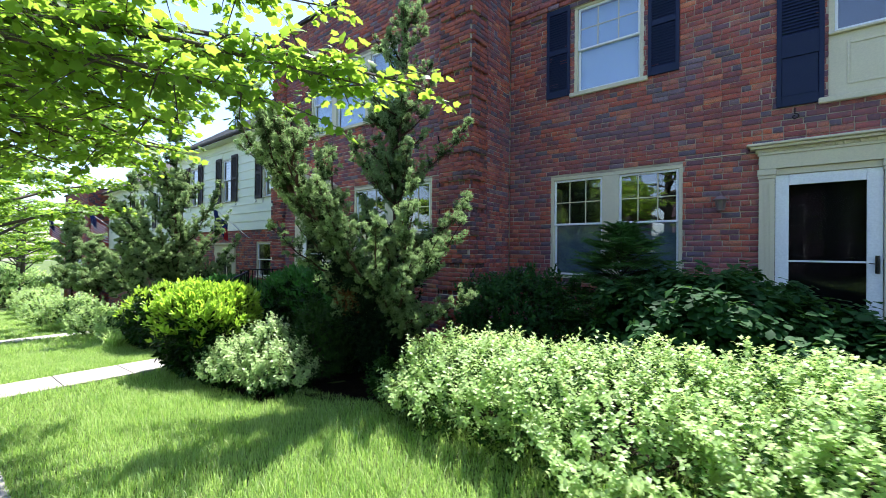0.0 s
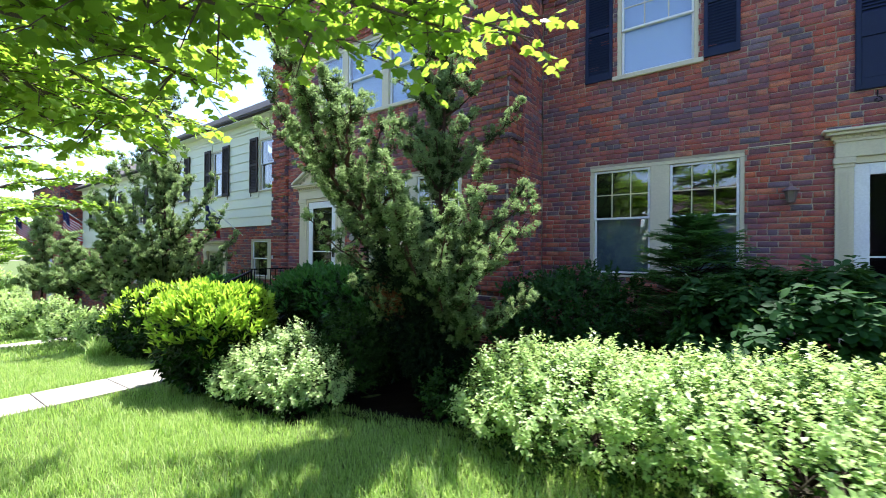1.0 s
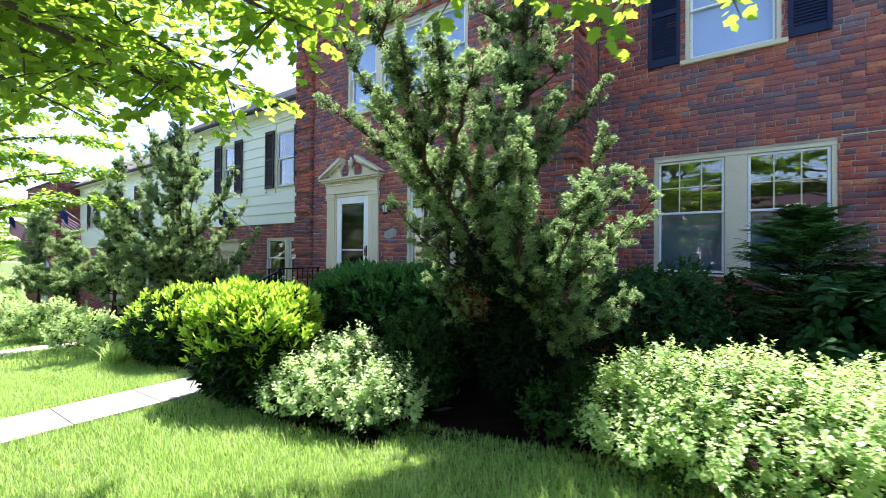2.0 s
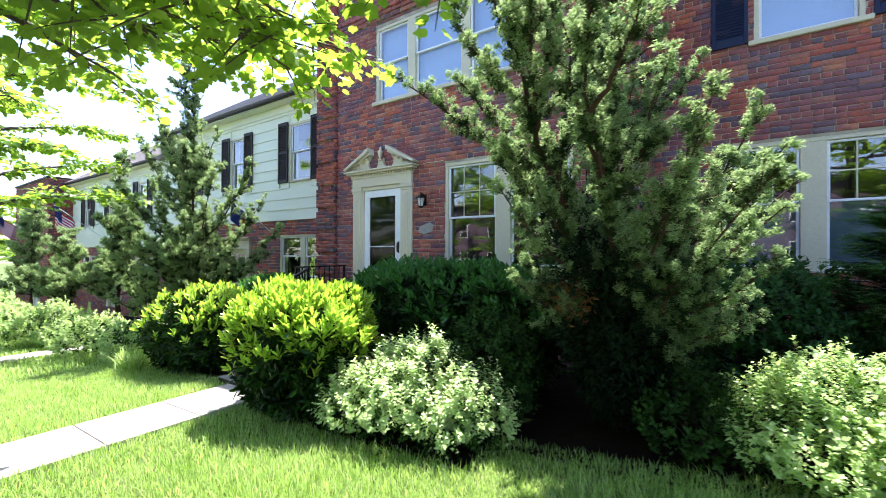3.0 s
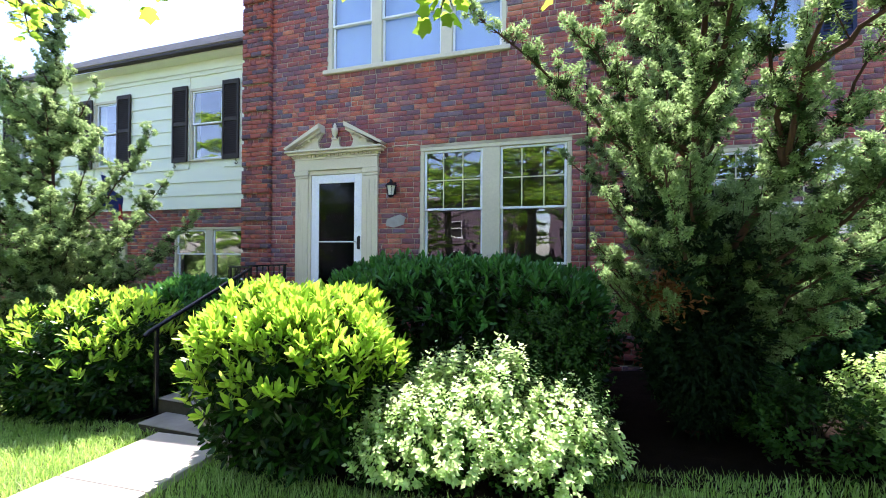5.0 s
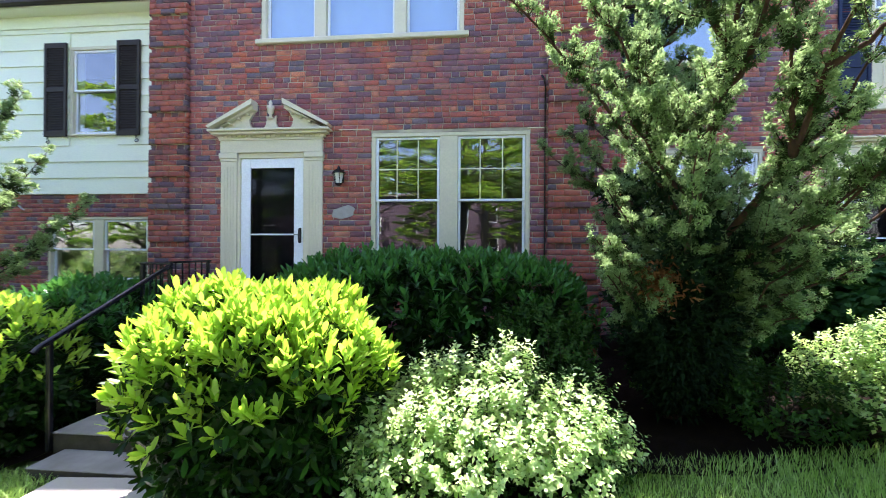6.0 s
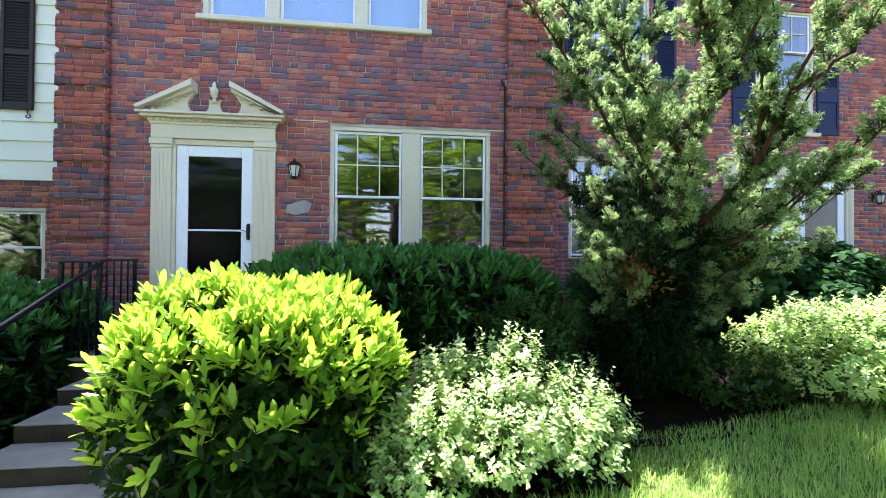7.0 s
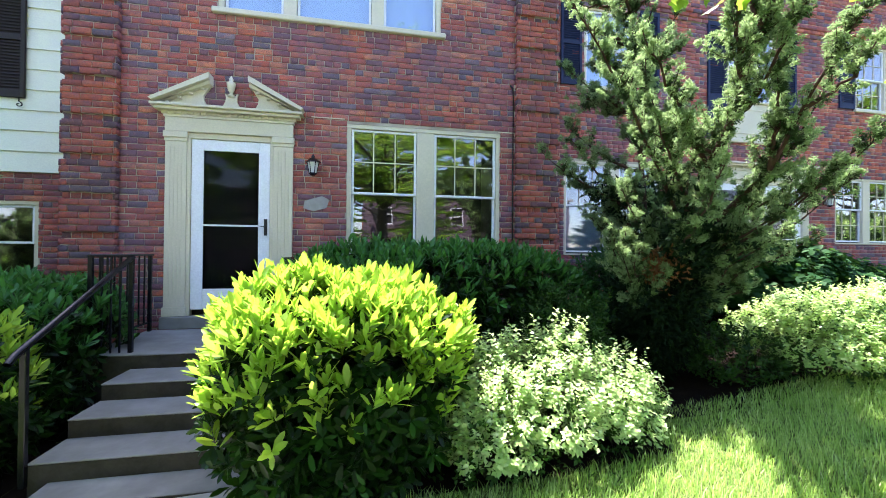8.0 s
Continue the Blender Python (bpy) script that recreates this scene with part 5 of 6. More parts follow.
def juniper(name, label, seed, foot, stems, limbs, extra, spray=0.075, dense=1.0, reach0=1.15, dead=False, full=1.0, green_leaf=None):
    """An upright shaggy juniper. stems: tops of the leaders; limbs: (leader, fraction of height, tip, sag)."""
    rng = np.random.default_rng(seed)
    rnd = random.Random(seed)
    foot = np.array((foot[0], foot[1], float(land(foot[0])) - 0.05))
    tree = thing(name, label, "tree", at=tuple(foot))
    wood, green = [], []
    fork = foot + np.array((0.02, 0.0, 1.05))
    tops = [np.array(s, float) for s in stems]
    wood.append(([foot, foot + np.array((0.03, 0.02, 0.5)), fork], [0.085, 0.07, 0.062]))
    lines = []
    for s in tops:
        m = (fork + s) / 2 + np.array(((s[0] - fork[0]) * 0.15, (s[1] - fork[1]) * 0.15, 0))
        line = np.array([fork, fork * 0.6 + m * 0.4 + rng.normal(size=3) * 0.03, m, m * 0.45 + s * 0.55 + rng.normal(size=3) * 0.05, s])
        lines.append(line)
        wood.append((list(line), [0.040, 0.029, 0.020, 0.012, 0.005]))
        green.append((line[1:], 0.36))

    def on_stem(k, f):
        q = lines[k]
        t = f * (len(q) - 1)
        i = min(int(t), len(q) - 2)
        return q[i] + (q[i + 1] - q[i]) * (t - i)

    for k, f, tip, *sag in limbs:
        a = on_stem(k, f) if f >= 0 else foot + np.array((0, 0, 1.05 * (1 + f)))
        pts = limb_points(a, tip, (sag[0] if sag else 0.12) * np.linalg.norm(np.array(tip) - a))
        pts[1:-1] += rng.normal(size=(len(pts) - 2, 3)) * 0.015
        wood.append((list(pts), list(np.linspace(0.022, 0.004, len(pts)))))
        green.append((pts, 0.29))
    for _ in range(extra):
        k = 0 if rng.random() < 0.75 else rng.integers(len(lines))
        f = 0.03 + 0.92 * rng.random() ** 1.25
        a = on_stem(k, f)
        az = rng.uniform(0, 2 * np.pi)
        reach = reach0 * (1.0 - 0.65 * f) * rng.uniform(0.5, 1.0)
        tip = a + np.array((math.cos(az) * reach, math.sin(az) * reach, reach * rng.uniform(0.35, 0.95)))
        pts = limb_points(a, tip, 0.1 * reach)
        wood.append((list(pts), list(np.linspace(0.018, 0.004, len(pts)))))
        green.append((pts, 0.24))
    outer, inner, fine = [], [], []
    big = spray / 0.058
    for pts, reach in green:
        seglen = np.linalg.norm(np.diff(pts, axis=0), axis=1)
        total = seglen.sum()
        cum = np.concatenate([[0], np.cumsum(seglen)]) / total
        reach *= full
        lump = rng.uniform(0, 6.3, 2)
        for f in 1 - rng.uniform(0, 1, int(total * 15 * dense)) ** 1.15 * 0.93:
            i = int(np.clip(np.searchsorted(cum, f) - 1, 0, len(seglen) - 1))
            p = pts[i] + (pts[i + 1] - pts[i]) * ((f - cum[i]) / max(cum[i + 1] - cum[i], 1e-6))
            tan = (pts[i + 1] - pts[i]) / max(seglen[i], 1e-6)
            d = unit(tan * 0.7 + unit(rng.normal(size=3)) * 0.85 + np.array((0, 0, 0.28)))
            # shoots stand in bunches along the limb and shorten towards its tip
            swell = 0.72 + 0.45 * math.sin(f * total * 13 + lump[0]) * math.sin(f * total * 5.3 + lump[1])
            ln = reach * (0.28 + 1.0 * (1 - f) ** 0.8) * swell * rng.uniform(0.45, 1.25)
            rise = np.array((0, 0, 0.25 * ln))
            fine.append(([p, p + d * ln * 0.5 + rise * 0.15, p + d * ln + rise], [0.005, 0.004, 0.002]))
            m = max(1, int(round(ln / (0.045 * big))))
            for j in range(m):
                g = (j + 1.0) / m
                c = p + d * ln * g + rise * g * g + rng.normal(size=3) * 0.008 * big
                r = rng.uniform(0.026, 0.046) * big * (1.15 - 0.35 * g)
                n = int(rng.uniform(7, 13))
                q = unit(rng.normal(size=(n, 3))) * rng.uniform(0.25, 0.9, (n, 1))
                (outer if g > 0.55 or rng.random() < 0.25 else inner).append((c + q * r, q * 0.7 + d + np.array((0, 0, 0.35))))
    tubes("twig_mass", fine, BARK, tree, "", 3, "stuff")
    tubes("trunk", wood[:1], BARK, tree, "reddish stringy bark", 8)
    for line in wood[1:1 + len(lines)]:
        tubes("leader", [line], BARK, tree, "", 8)
    for line in wood[1 + len(lines):]:
        tubes("limb", [line], BARK, tree, "", 5)
    for name_, lot, stuff in (("foliage", outer, green_leaf or JUNIPER), ("old_foliage", inner, JUNIPER_SHADE)):
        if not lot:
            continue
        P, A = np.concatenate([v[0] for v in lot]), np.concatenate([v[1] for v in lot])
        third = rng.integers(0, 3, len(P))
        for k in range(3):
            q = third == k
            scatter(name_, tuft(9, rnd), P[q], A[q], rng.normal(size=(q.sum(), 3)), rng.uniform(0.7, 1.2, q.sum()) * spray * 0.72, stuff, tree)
    if dead:
        # dark tufts round the trunk: the crown's shade is put into their colour
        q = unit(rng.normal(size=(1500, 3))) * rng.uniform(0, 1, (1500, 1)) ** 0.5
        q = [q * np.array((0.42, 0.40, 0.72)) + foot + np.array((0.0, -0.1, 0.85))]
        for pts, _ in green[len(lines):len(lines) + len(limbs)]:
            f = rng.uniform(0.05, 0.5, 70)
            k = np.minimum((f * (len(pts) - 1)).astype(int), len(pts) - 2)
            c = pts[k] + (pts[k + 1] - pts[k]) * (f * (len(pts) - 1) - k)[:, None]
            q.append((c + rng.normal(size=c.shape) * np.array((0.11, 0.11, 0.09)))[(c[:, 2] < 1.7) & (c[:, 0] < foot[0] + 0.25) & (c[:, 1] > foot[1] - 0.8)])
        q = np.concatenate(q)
        scatter("inner_foliage", tuft(16, rnd), q, q - foot - np.array((0, 0, 0.9)), rng.normal(size=q.shape), rng.uniform(0.8, 1.3, len(q)) * 0.10, JUNIPER_IN, tree, "dark inner sprays with crown shade in their colour")
        c = np.array(dead)
        q = c + rng.normal(size=(260, 3)) * np.array((0.09, 0.07, 0.11))
        scatter("dead_sprays", plume(1.0, 6, rnd, 0.6), q, rng.normal(size=q.shape) + np.array((0, 0, -0.4)), rng.normal(size=q.shape), rng.uniform(0.7, 1.2, len(q)) * spray, JUNIPER_DEAD, tree, "rust-brown dead sprays")
    return tree


def leafy_limbs(rng, limbs, twigs_per_m, leaves, leaf_shape, start, material, tree, size, level=0.0):
    """Side twigs along limbs with leaves hung in pairs; returns the twigs' lines."""
    lines, P, A, U, S = [], [], [], [], []
    for pts in limbs:
        pts = np.array(pts, float)
        seg = np.linalg.norm(np.diff(pts, axis=0), axis=1)
        cum = np.concatenate([[0], np.cumsum(seg)])
        for f in rng.uniform(start, 1.0, int(cum[-1] * twigs_per_m)):
            s = f * cum[-1]
            i = min(int(np.searchsorted(cum, s)) - 1, len(seg) - 1)
            i = max(i, 0)
            p = pts[i] + (pts[i + 1] - pts[i]) * (s - cum[i]) / max(seg[i], 1e-6)
            tan = (pts[i + 1] - pts[i]) / max(seg[i], 1e-6)
            az = rng.uniform(0, 2 * np.pi)
            d = unit(tan * 0.6 + np.array((math.cos(az), math.sin(az), rng.uniform(-0.15, 0.45))))
            ln = rng.uniform(0.35, 0.85) * (1.15 - 0.5 * f)
            t = np.linspace(0, 1, 5)[:, None]
            line = p + d * ln * t + np.array((0, 0, -0.16)) * ln * t * t
            lines.append((list(line), list(np.linspace(0.008, 0.0025, 5))))
            for j in range(leaves):
                g = 0.15 + 0.85 * (j // 2 + 0.5) / (leaves / 2)
                g = min(g, 1.0)
                q = p + d * ln * g + np.array((0, 0, -0.16)) * ln * g * g
                side = unit(np.cross(d, np.array((0, 0, 1.0)))) * (1 if j % 2 else -1)
                w = unit(d * 0.6 + side * rng.uniform(0.5, 1.1) + np.array((0, 0, rng.uniform(-0.55, 0.05))) + 0.2 * rng.normal(size=3))
                P.append(q + w * rng.uniform(0.02, 0.07)), A.append(w)
                U.append(np.array((0, 0, 1.0)) + 0.55 * rng.normal(size=3)), S.append(rng.uniform(*size))
    scatter("leaves", leaf_shape, np.array(P), np.array(A), np.array(U), np.array(S), material, tree)
    return lines


# the overhanging street maple
rng = np.random.default_rng(77)
maple = thing("maple_tree", "street maple with low leafy branches over the footpath", "tree", at=(-6.6, -2.1, -0.65))
T = [np.array(v, float) for v in ((-6.6, -2.1, -0.65), (-6.58, -2.1, 1.0), (-6.5, -2.05, 2.2), (-6.45, -2.0, 3.6), (-6.3, -1.9, 5.4), (-6.2, -1.9, 7.6))]
tubes("trunk", [(T, [0.24, 0.20, 0.17, 0.14, 0.09, 0.02])], MAPLE_BARK, maple, "", 10)
limbs = []
for a, mid, tip in (
        (2.6, (-4.4, 0.6, 3.35), (-2.25, 2.55, 2.80)), (2.7, (-6.0, 0.0, 3.2), (-5.4, 1.55, 2.55)), (3.0, (-7.8, 0.2, 3.2), (-9.2, 1.9, 3.05)),
        (3.2, (-5.0, 0.4, 3.9), (-3.3, 2.3, 3.75)), (3.3, (-6.6, 0.6, 3.7), (-6.7, 2.5, 3.75)), (3.2, (-8.2, -0.8, 3.6), (-10.4, 0.4, 3.3)),
        (4.0, (-4.6, -1.6, 4.6), (-2.6, -0.8, 4.5)),
        (4.6, (-5.2, -0.6, 5.8), (-4.4, 0.9, 6.3)), (4.6, (-7.4, -0.8, 5.8), (-8.6, 0.6, 6.2)), (3.0, (-5.6, -3.4, 3.8), (-4.6, -5.0, 4.2)),
        (3.4, (-8.0, -3.2, 4.2), (-9.4, -4.6, 4.6)), (5.4, (-6.2, -1.0, 6.9), (-6.0, 0.2, 7.8)), (3.2, (-4.9, -0.4, 3.6), (-3.0, 0.9, 3.5)), 
        (2.9, (-6.9, -0.2, 3.3), (-7.6, 1.5, 3.2)), (3.3, (-7.6, -0.6, 3.9), (-8.9, 0.9, 3.9)), (3.0, (-5.7, -0.2, 3.3), (-4.4, 1.5, 2.9)), (3.6, (-6.4, -0.4, 4.2), (-6.2, 1.3, 4.2)), (2.8, (-8.0, -0.4, 2.95), (-9.9, 1.0, 2.9)),
        (2.7, (-6.4, -0.2, 3.05), (-6.2, 1.35, 2.68)), (2.8, (-7.0, -0.3, 3.1), (-7.3, 1.2, 2.9)), (2.7, (-5.0, -0.5, 3.1), (-3.6, 1.1, 2.72)), (2.9, (-6.8, 0.2, 3.35), (-6.9, 1.8, 3.1)),
        (2.6, (-5.2, -0.1, 2.95), (-4.2, 1.35, 2.56)), (2.5, (-6.0, 0.0, 2.85), (-5.55, 1.4, 2.40)), (2.6, (-6.2, 0.2, 3.0), (-5.75, 1.8, 2.66)), (2.5, (-5.8, -0.2, 2.8), (-5.3, 1.2, 2.42)), (2.5, (-6.5, -0.3, 2.85), (-6.05, 1.0, 2.48)),
        (2.5, (-7.0, -0.4, 2.85), (-6.85, 0.9, 2.50)), (2.7, (-4.6, -0.2, 3.0), (-2.9, 1.75, 2.55)), (2.8, (-4.5, 0.3, 3.2), (-2.6, 2.2, 2.80)), (3.4, (-5.6, 0.2, 3.9), (-4.9, 2.0, 3.6)), (3.6, (-7.4, 0.2, 4.2), (-7.9, 1.9, 4.2)), (3.9, (-6.9, -0.2, 4.6), (-7.2, 1.6, 4.8)), (3.9, (-5.7, -0.3, 4.6), (-5.0, 1.5, 4.7)), (3.0, (-7.9, -0.9, 3.2), (-9.6, -0.1, 3.1))):
    z = a
    k = next(i for i in range(1, len(T)) if T[i][2] >= z)
    f = (z - T[k - 1][2]) / (T[k][2] - T[k - 1][2])
    b = T[k - 1] + (T[k] - T[k - 1]) * f
    mid, tip = np.array(mid), np.array(tip)
    limbs.append([b, b * 0.5 + mid * 0.5 + np.array((0, 0, 0.08)), mid, mid * 0.5 + tip * 0.5 + np.array((0, 0, 0.06)), tip])
for l in limbs:
    tubes("limb", [(l, [0.06, 0.045, 0.032, 0.02, 0.006])], MAPLE_BARK, maple, "", 7)
twigs = leafy_limbs(rng, limbs, 10, 13, lobed(0.088), 0.33, MAPLE, maple, (0.65, 1.2))
tubes("twig_mass", twigs, MAPLE_BARK, maple, "", 4, "stuff")

# a second street tree, and its like beyond and across the road
rng = np.random.default_rng(78)
tree = thing("street_tree", "leafy green street tree with a spreading crown", "tree", "street trees", at=(-17.3, 0.75, -1.25))
T0 = np.array((-17.3, 0.75, -1.25))
tubes("trunk", [([T0, T0 + (0.05, 0, 1.6), T0 + (0, 0.1, 3.4), T0 + (0.1, 0.1, 6.0), T0 + (0.1, 0.1, 8.2)], [0.2, 0.17, 0.13, 0.07, 0.02])], MAPLE_BARK, tree, "", 9)
limbs = []
for i in range(26):
    h = 2.5 + 5.4 * (i / 26)
    az = i * 2.399
    reach = (5.6 - 0.48 * h) * rng.uniform(0.8, 1.15)
    b = T0 + np.array((0, 0.05, h))
    tip = b + np.array((math.cos(az) * reach, math.sin(az) * reach, reach * rng.uniform(0.02, 0.42)))
    limbs.append([b, b * 0.6 + tip * 0.4 + (0, 0, 0.25), b * 0.3 + tip * 0.7 + (0, 0, 0.25), tip])
for l in limbs:
    tubes("limb", [(l, [0.05, 0.035, 0.02, 0.005])], MAPLE_BARK, tree, "", 6)
twigs = leafy_limbs(rng, limbs, 10, 12, blade(0.15, 0.12, 0.1, 0.2), 0.3, MAPLE, tree, (0.7, 1.2))
tubes("twig_mass", twigs, MAPLE_BARK, tree, "", 3, "stuff")
# Those at x > 9 are unseen, added to darken what the panes mirror.
for x, y, s, turn in ((-29, -1.9, 1.0, 40), (-41, 1.5, 1.1, 100), (-46, 4.5, 1.0, 20), (-52, 5.0, 1.2, 200), (-60, -3.0, 1.2, 300), (-72, 4, 1.5, 30), (-78, -8, 1.5, 160), (-70, 14, 1.4, 260), (-13.5, -15.5, 1.55, 70), (-5.5, -16.5, 1.6, 190), (2.5, -15.8, 1.5, 320), (-22, -16.2, 1.5, 250), (9.5, -2.2, 1.0, 130), (-17, -19.5, 0.75, 15), (-9.5, -19.0, 0.8, 75), (-2.0, -19.6, 0.75, 215), (5.5, -19.2, 0.8, 280), (-9.0, -13.6, 0.62, 35), (-3.0, -13.8, 0.6, 145), (-15.6, -13.7, 0.66, 225), (-21.5, -13.6, 0.62, 300), (3.6, -13.9, 0.62, 95), (-31, -16, 1.1, 110), (-40, -17, 1.2, 340), (-50, -16, 1.2, 60), (15.5, 0.6, 1.0, 200), (24, -5, 1.2, 90), (32, -2.5, 1.2, 10), (40, -7, 1.4, 150)):
    copy_thing(tree, Matrix.Translation((x, y, float(land(x)) - 0.05)) @ Matrix.Rotation(radians(turn), 4, "Z") @ Matrix.Scale(s, 4))

# junipers
juniper("juniper_tree", "tall shaggy juniper with sweeping plumes before the brick house", 5, (-4.1, 4.05),
        [(-4.25, 4.35, 6.5), (-4.62, 2.0, 3.5), (-3.88, 2.1, 2.8)],
        # sweeping limbs towards the lawn and the footpath
        [(1, 0.28, (-5.86, 2.72, 2.92), -0.06), (1, 0.42, (-5.2, 2.75, 2.75), 0.0), (1, 0.34, (-5.0, 2.9, 2.3)), (1, 0.6, (-4.95, 2.2, 3.1)), (1, 0.5, (-4.3, 2.2, 2.9)), (1, 0.7, (-4.75, 2.35, 3.35)), (1, 0.52, (-4.25, 2.55, 3.05)), (1, 0.42, (-4.15, 2.85, 2.6)), (2, 0.5, (-4.15, 2.45, 2.75)), (0, 0.45, (-4.1, 3.55, 3.2)),
         (1, 0.18, (-4.64, 2.52, 1.72)), (1, 0.25, (-4.45, 2.75, 1.75)), (2, 0.12, (-3.33, 2.28, 2.06), 0.10), (2, 0.2, (-3.45, 2.5, 1.85)), (2, 0.45, (-3.55, 2.6, 2.45)), (2, 0.55, (-3.84, 2.75, 2.6)), (2, 0.7, (-3.65, 2.2, 2.6)),
         # limbs to the hedge side
         (2, 0.25, (-3.06, 3.32, 2.25)), (0, 0.09, (-2.79, 3.87, 1.82), 0.16), (0, 0.10, (-2.9, 3.55, 1.6), 0.16), (0, 0.14, (-3.25, 4.63, 2.22), 0.16), (0, 0.18, (-3.0, 4.2, 2.0)), (0, -0.1, (-3.04, 4.44, 0.9)), (0, -0.15, (-3.2, 3.5, 0.7)), (0, -0.2, (-3.05, 3.8, 0.75)),
         (0, 0.08, (-2.95, 3.2, 1.95)), (2, 0.10, (-3.05, 2.75, 1.7)), (0, 0.02, (-3.0, 3.1, 1.2)), (0, 0.02, (-3.5, 3.32, 1.5)), (0, -0.05, (-3.5, 3.2, 1.1)), (0, -0.1, (-3.3, 3.4, 0.95)), (0, 0.04, (-3.15, 3.4, 1.35)),
         # limbs to the wall
         (0, 0.33, (-3.44, 4.92, 3.36), 0.08), (0, 0.37, (-4.95, 4.49, 3.26), 0.06), (0, 0.18, (-5.22, 4.46, 2.2), 0.05), (0, 0.22, (-5.0, 4.2, 2.3)), (0, 0.28, (-4.75, 4.7, 2.6)), (0, 0.46, (-3.85, 3.9, 3.7)), (0, 0.26, (-3.7, 3.9, 2.9)), (0, 0.30, (-4.5, 3.6, 3.0)),
         (0, 0.42, (-4.95, 4.3, 2.85)), (0, 0.5, (-4.95, 4.15, 3.7)), (0, 0.58, (-4.9, 4.5, 4.1)), (0, 0.55, (-4.65, 3.85, 4.1)), (0, 0.48, (-3.8, 4.5, 3.9)), (0, 0.35, (-4.55, 3.75, 2.7)), (0, 0.3, (-4.0, 3.5, 2.5)),
         # the low clump towards the steps
         (0, -0.12, (-4.97, 3.52, 1.28)), (0, -0.08, (-4.86, 3.42, 1.22)), (0, -0.14, (-4.80, 3.36, 0.92)), (0, -0.1, (-4.9, 3.6, 1.12)), (0, -0.15, (-4.9, 3.4, 0.97)), (0, -0.1, (-4.72, 3.4, 1.05)), (0, -0.2, (-4.45, 3.38, 0.85))],
        46, 0.060, 1.7, 0.9, dead=(-4.42, 3.5, 0.88))
juniper("juniper_tree", "broad juniper with drooping plumes before the pale house", 6, (-13.5, 4.4),
        [(-13.4, 4.4, 5.9), (-14.3, 4.6, 3.8)],
        [(0, 0.12, (-11.85, 5.2, 2.45)), (0, 0.05, (-11.7, 4.6, 1.7)), (0, 0.25, (-12.1, 4.2, 2.9)), (0, 0.35, (-14.6, 3.8, 3.9)), (0, 0.10, (-12.2, 3.4, 1.4)), (1, 0.2, (-15.3, 3.9, 1.9)), (0, 0.08, (-13.0, 3.0, 1.6)),
         (0, -0.3, (-12.3, 3.7, 0.6)), (0, -0.4, (-13.8, 3.0, 0.3)), (0, -0.3, (-14.9, 3.6, 0.5)), (0, 0.45, (-12.7, 3.9, 3.5)), (0, 0.15, (-12.0, 5.5, 1.2)), (0, 0.12, (-12.0, 3.6, 1.9)), (0, 0.22, (-12.5, 3.2, 2.5)), (0, 0.25, (-13.3, 2.9, 2.7)), (1, 0.3, (-14.5, 3.2, 2.3)), (0, -0.2, (-11.9, 4.3, 0.9)), (0, -0.3, (-12.6, 3.1, 0.9)), (0, -0.2, (-13.4, 2.9, 1.1)), (0, -0.3, (-14.6, 3.0, 1.0)), (0, 0.5, (-13.9, 3.9, 4.2)), (0, 0.28, (-12.1, 5.1, 3.25)), (0, 0.02, (-11.25, 5.2, 1.75)), (0, 0.5, (-12.7, 4.6, 3.9)), (0, 0.4, (-14.7, 4.3, 4.3))],
        44, 0.080, 1.6, full=1.35, green_leaf=JUNIPER_PALE)
juniper("juniper_tree", "slender far juniper by the lower lawn", 7, (-18.2, 4.5), [(-18.3, 4.6, 4.3), (-18.9, 4.9, 2.9)],
        [(0, 0.1, (-17.0, 3.8, 1.2)), (0, 0.05, (-18.6, 3.2, 0.8)), (0, 0.3, (-17.3, 4.6, 2.2))], 36, 0.12, 1.2, full=1.1, green_leaf=JUNIPER_PALE)
juniper("juniper_tree", "low spreading far juniper", 8, (-23.0, 4.6), [(-23.0, 4.6, 1.9), (-23.9, 4.8, 1.4)],
        [(0, 0.1, (-21.6, 3.8, 0.4)), (0, 0.2, (-23.4, 3.3, 0.6))], 34, 0.15, 1.1, full=1.15, green_leaf=JUNIPER_PALE)
juniper("juniper_tree", "dark juniper at the end of the row", 9, (-29.5, 4.8), [(-29.5, 4.8, 3.2), (-30.2, 5.0, 2.0)],
        [(0, 0.1, (-28.2, 3.9, 0.4))], 36, 0.18, 1.0, full=1.2, green_leaf=JUNIPER_PALE)

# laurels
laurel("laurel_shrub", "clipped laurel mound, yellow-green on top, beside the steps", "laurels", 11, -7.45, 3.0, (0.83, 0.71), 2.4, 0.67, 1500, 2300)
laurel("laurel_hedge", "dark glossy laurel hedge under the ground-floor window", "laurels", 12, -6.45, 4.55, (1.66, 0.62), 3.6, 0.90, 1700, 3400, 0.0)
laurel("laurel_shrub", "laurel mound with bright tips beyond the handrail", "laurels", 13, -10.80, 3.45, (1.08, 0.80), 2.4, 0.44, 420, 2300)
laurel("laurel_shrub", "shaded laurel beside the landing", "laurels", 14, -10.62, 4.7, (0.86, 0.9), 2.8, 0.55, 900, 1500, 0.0)
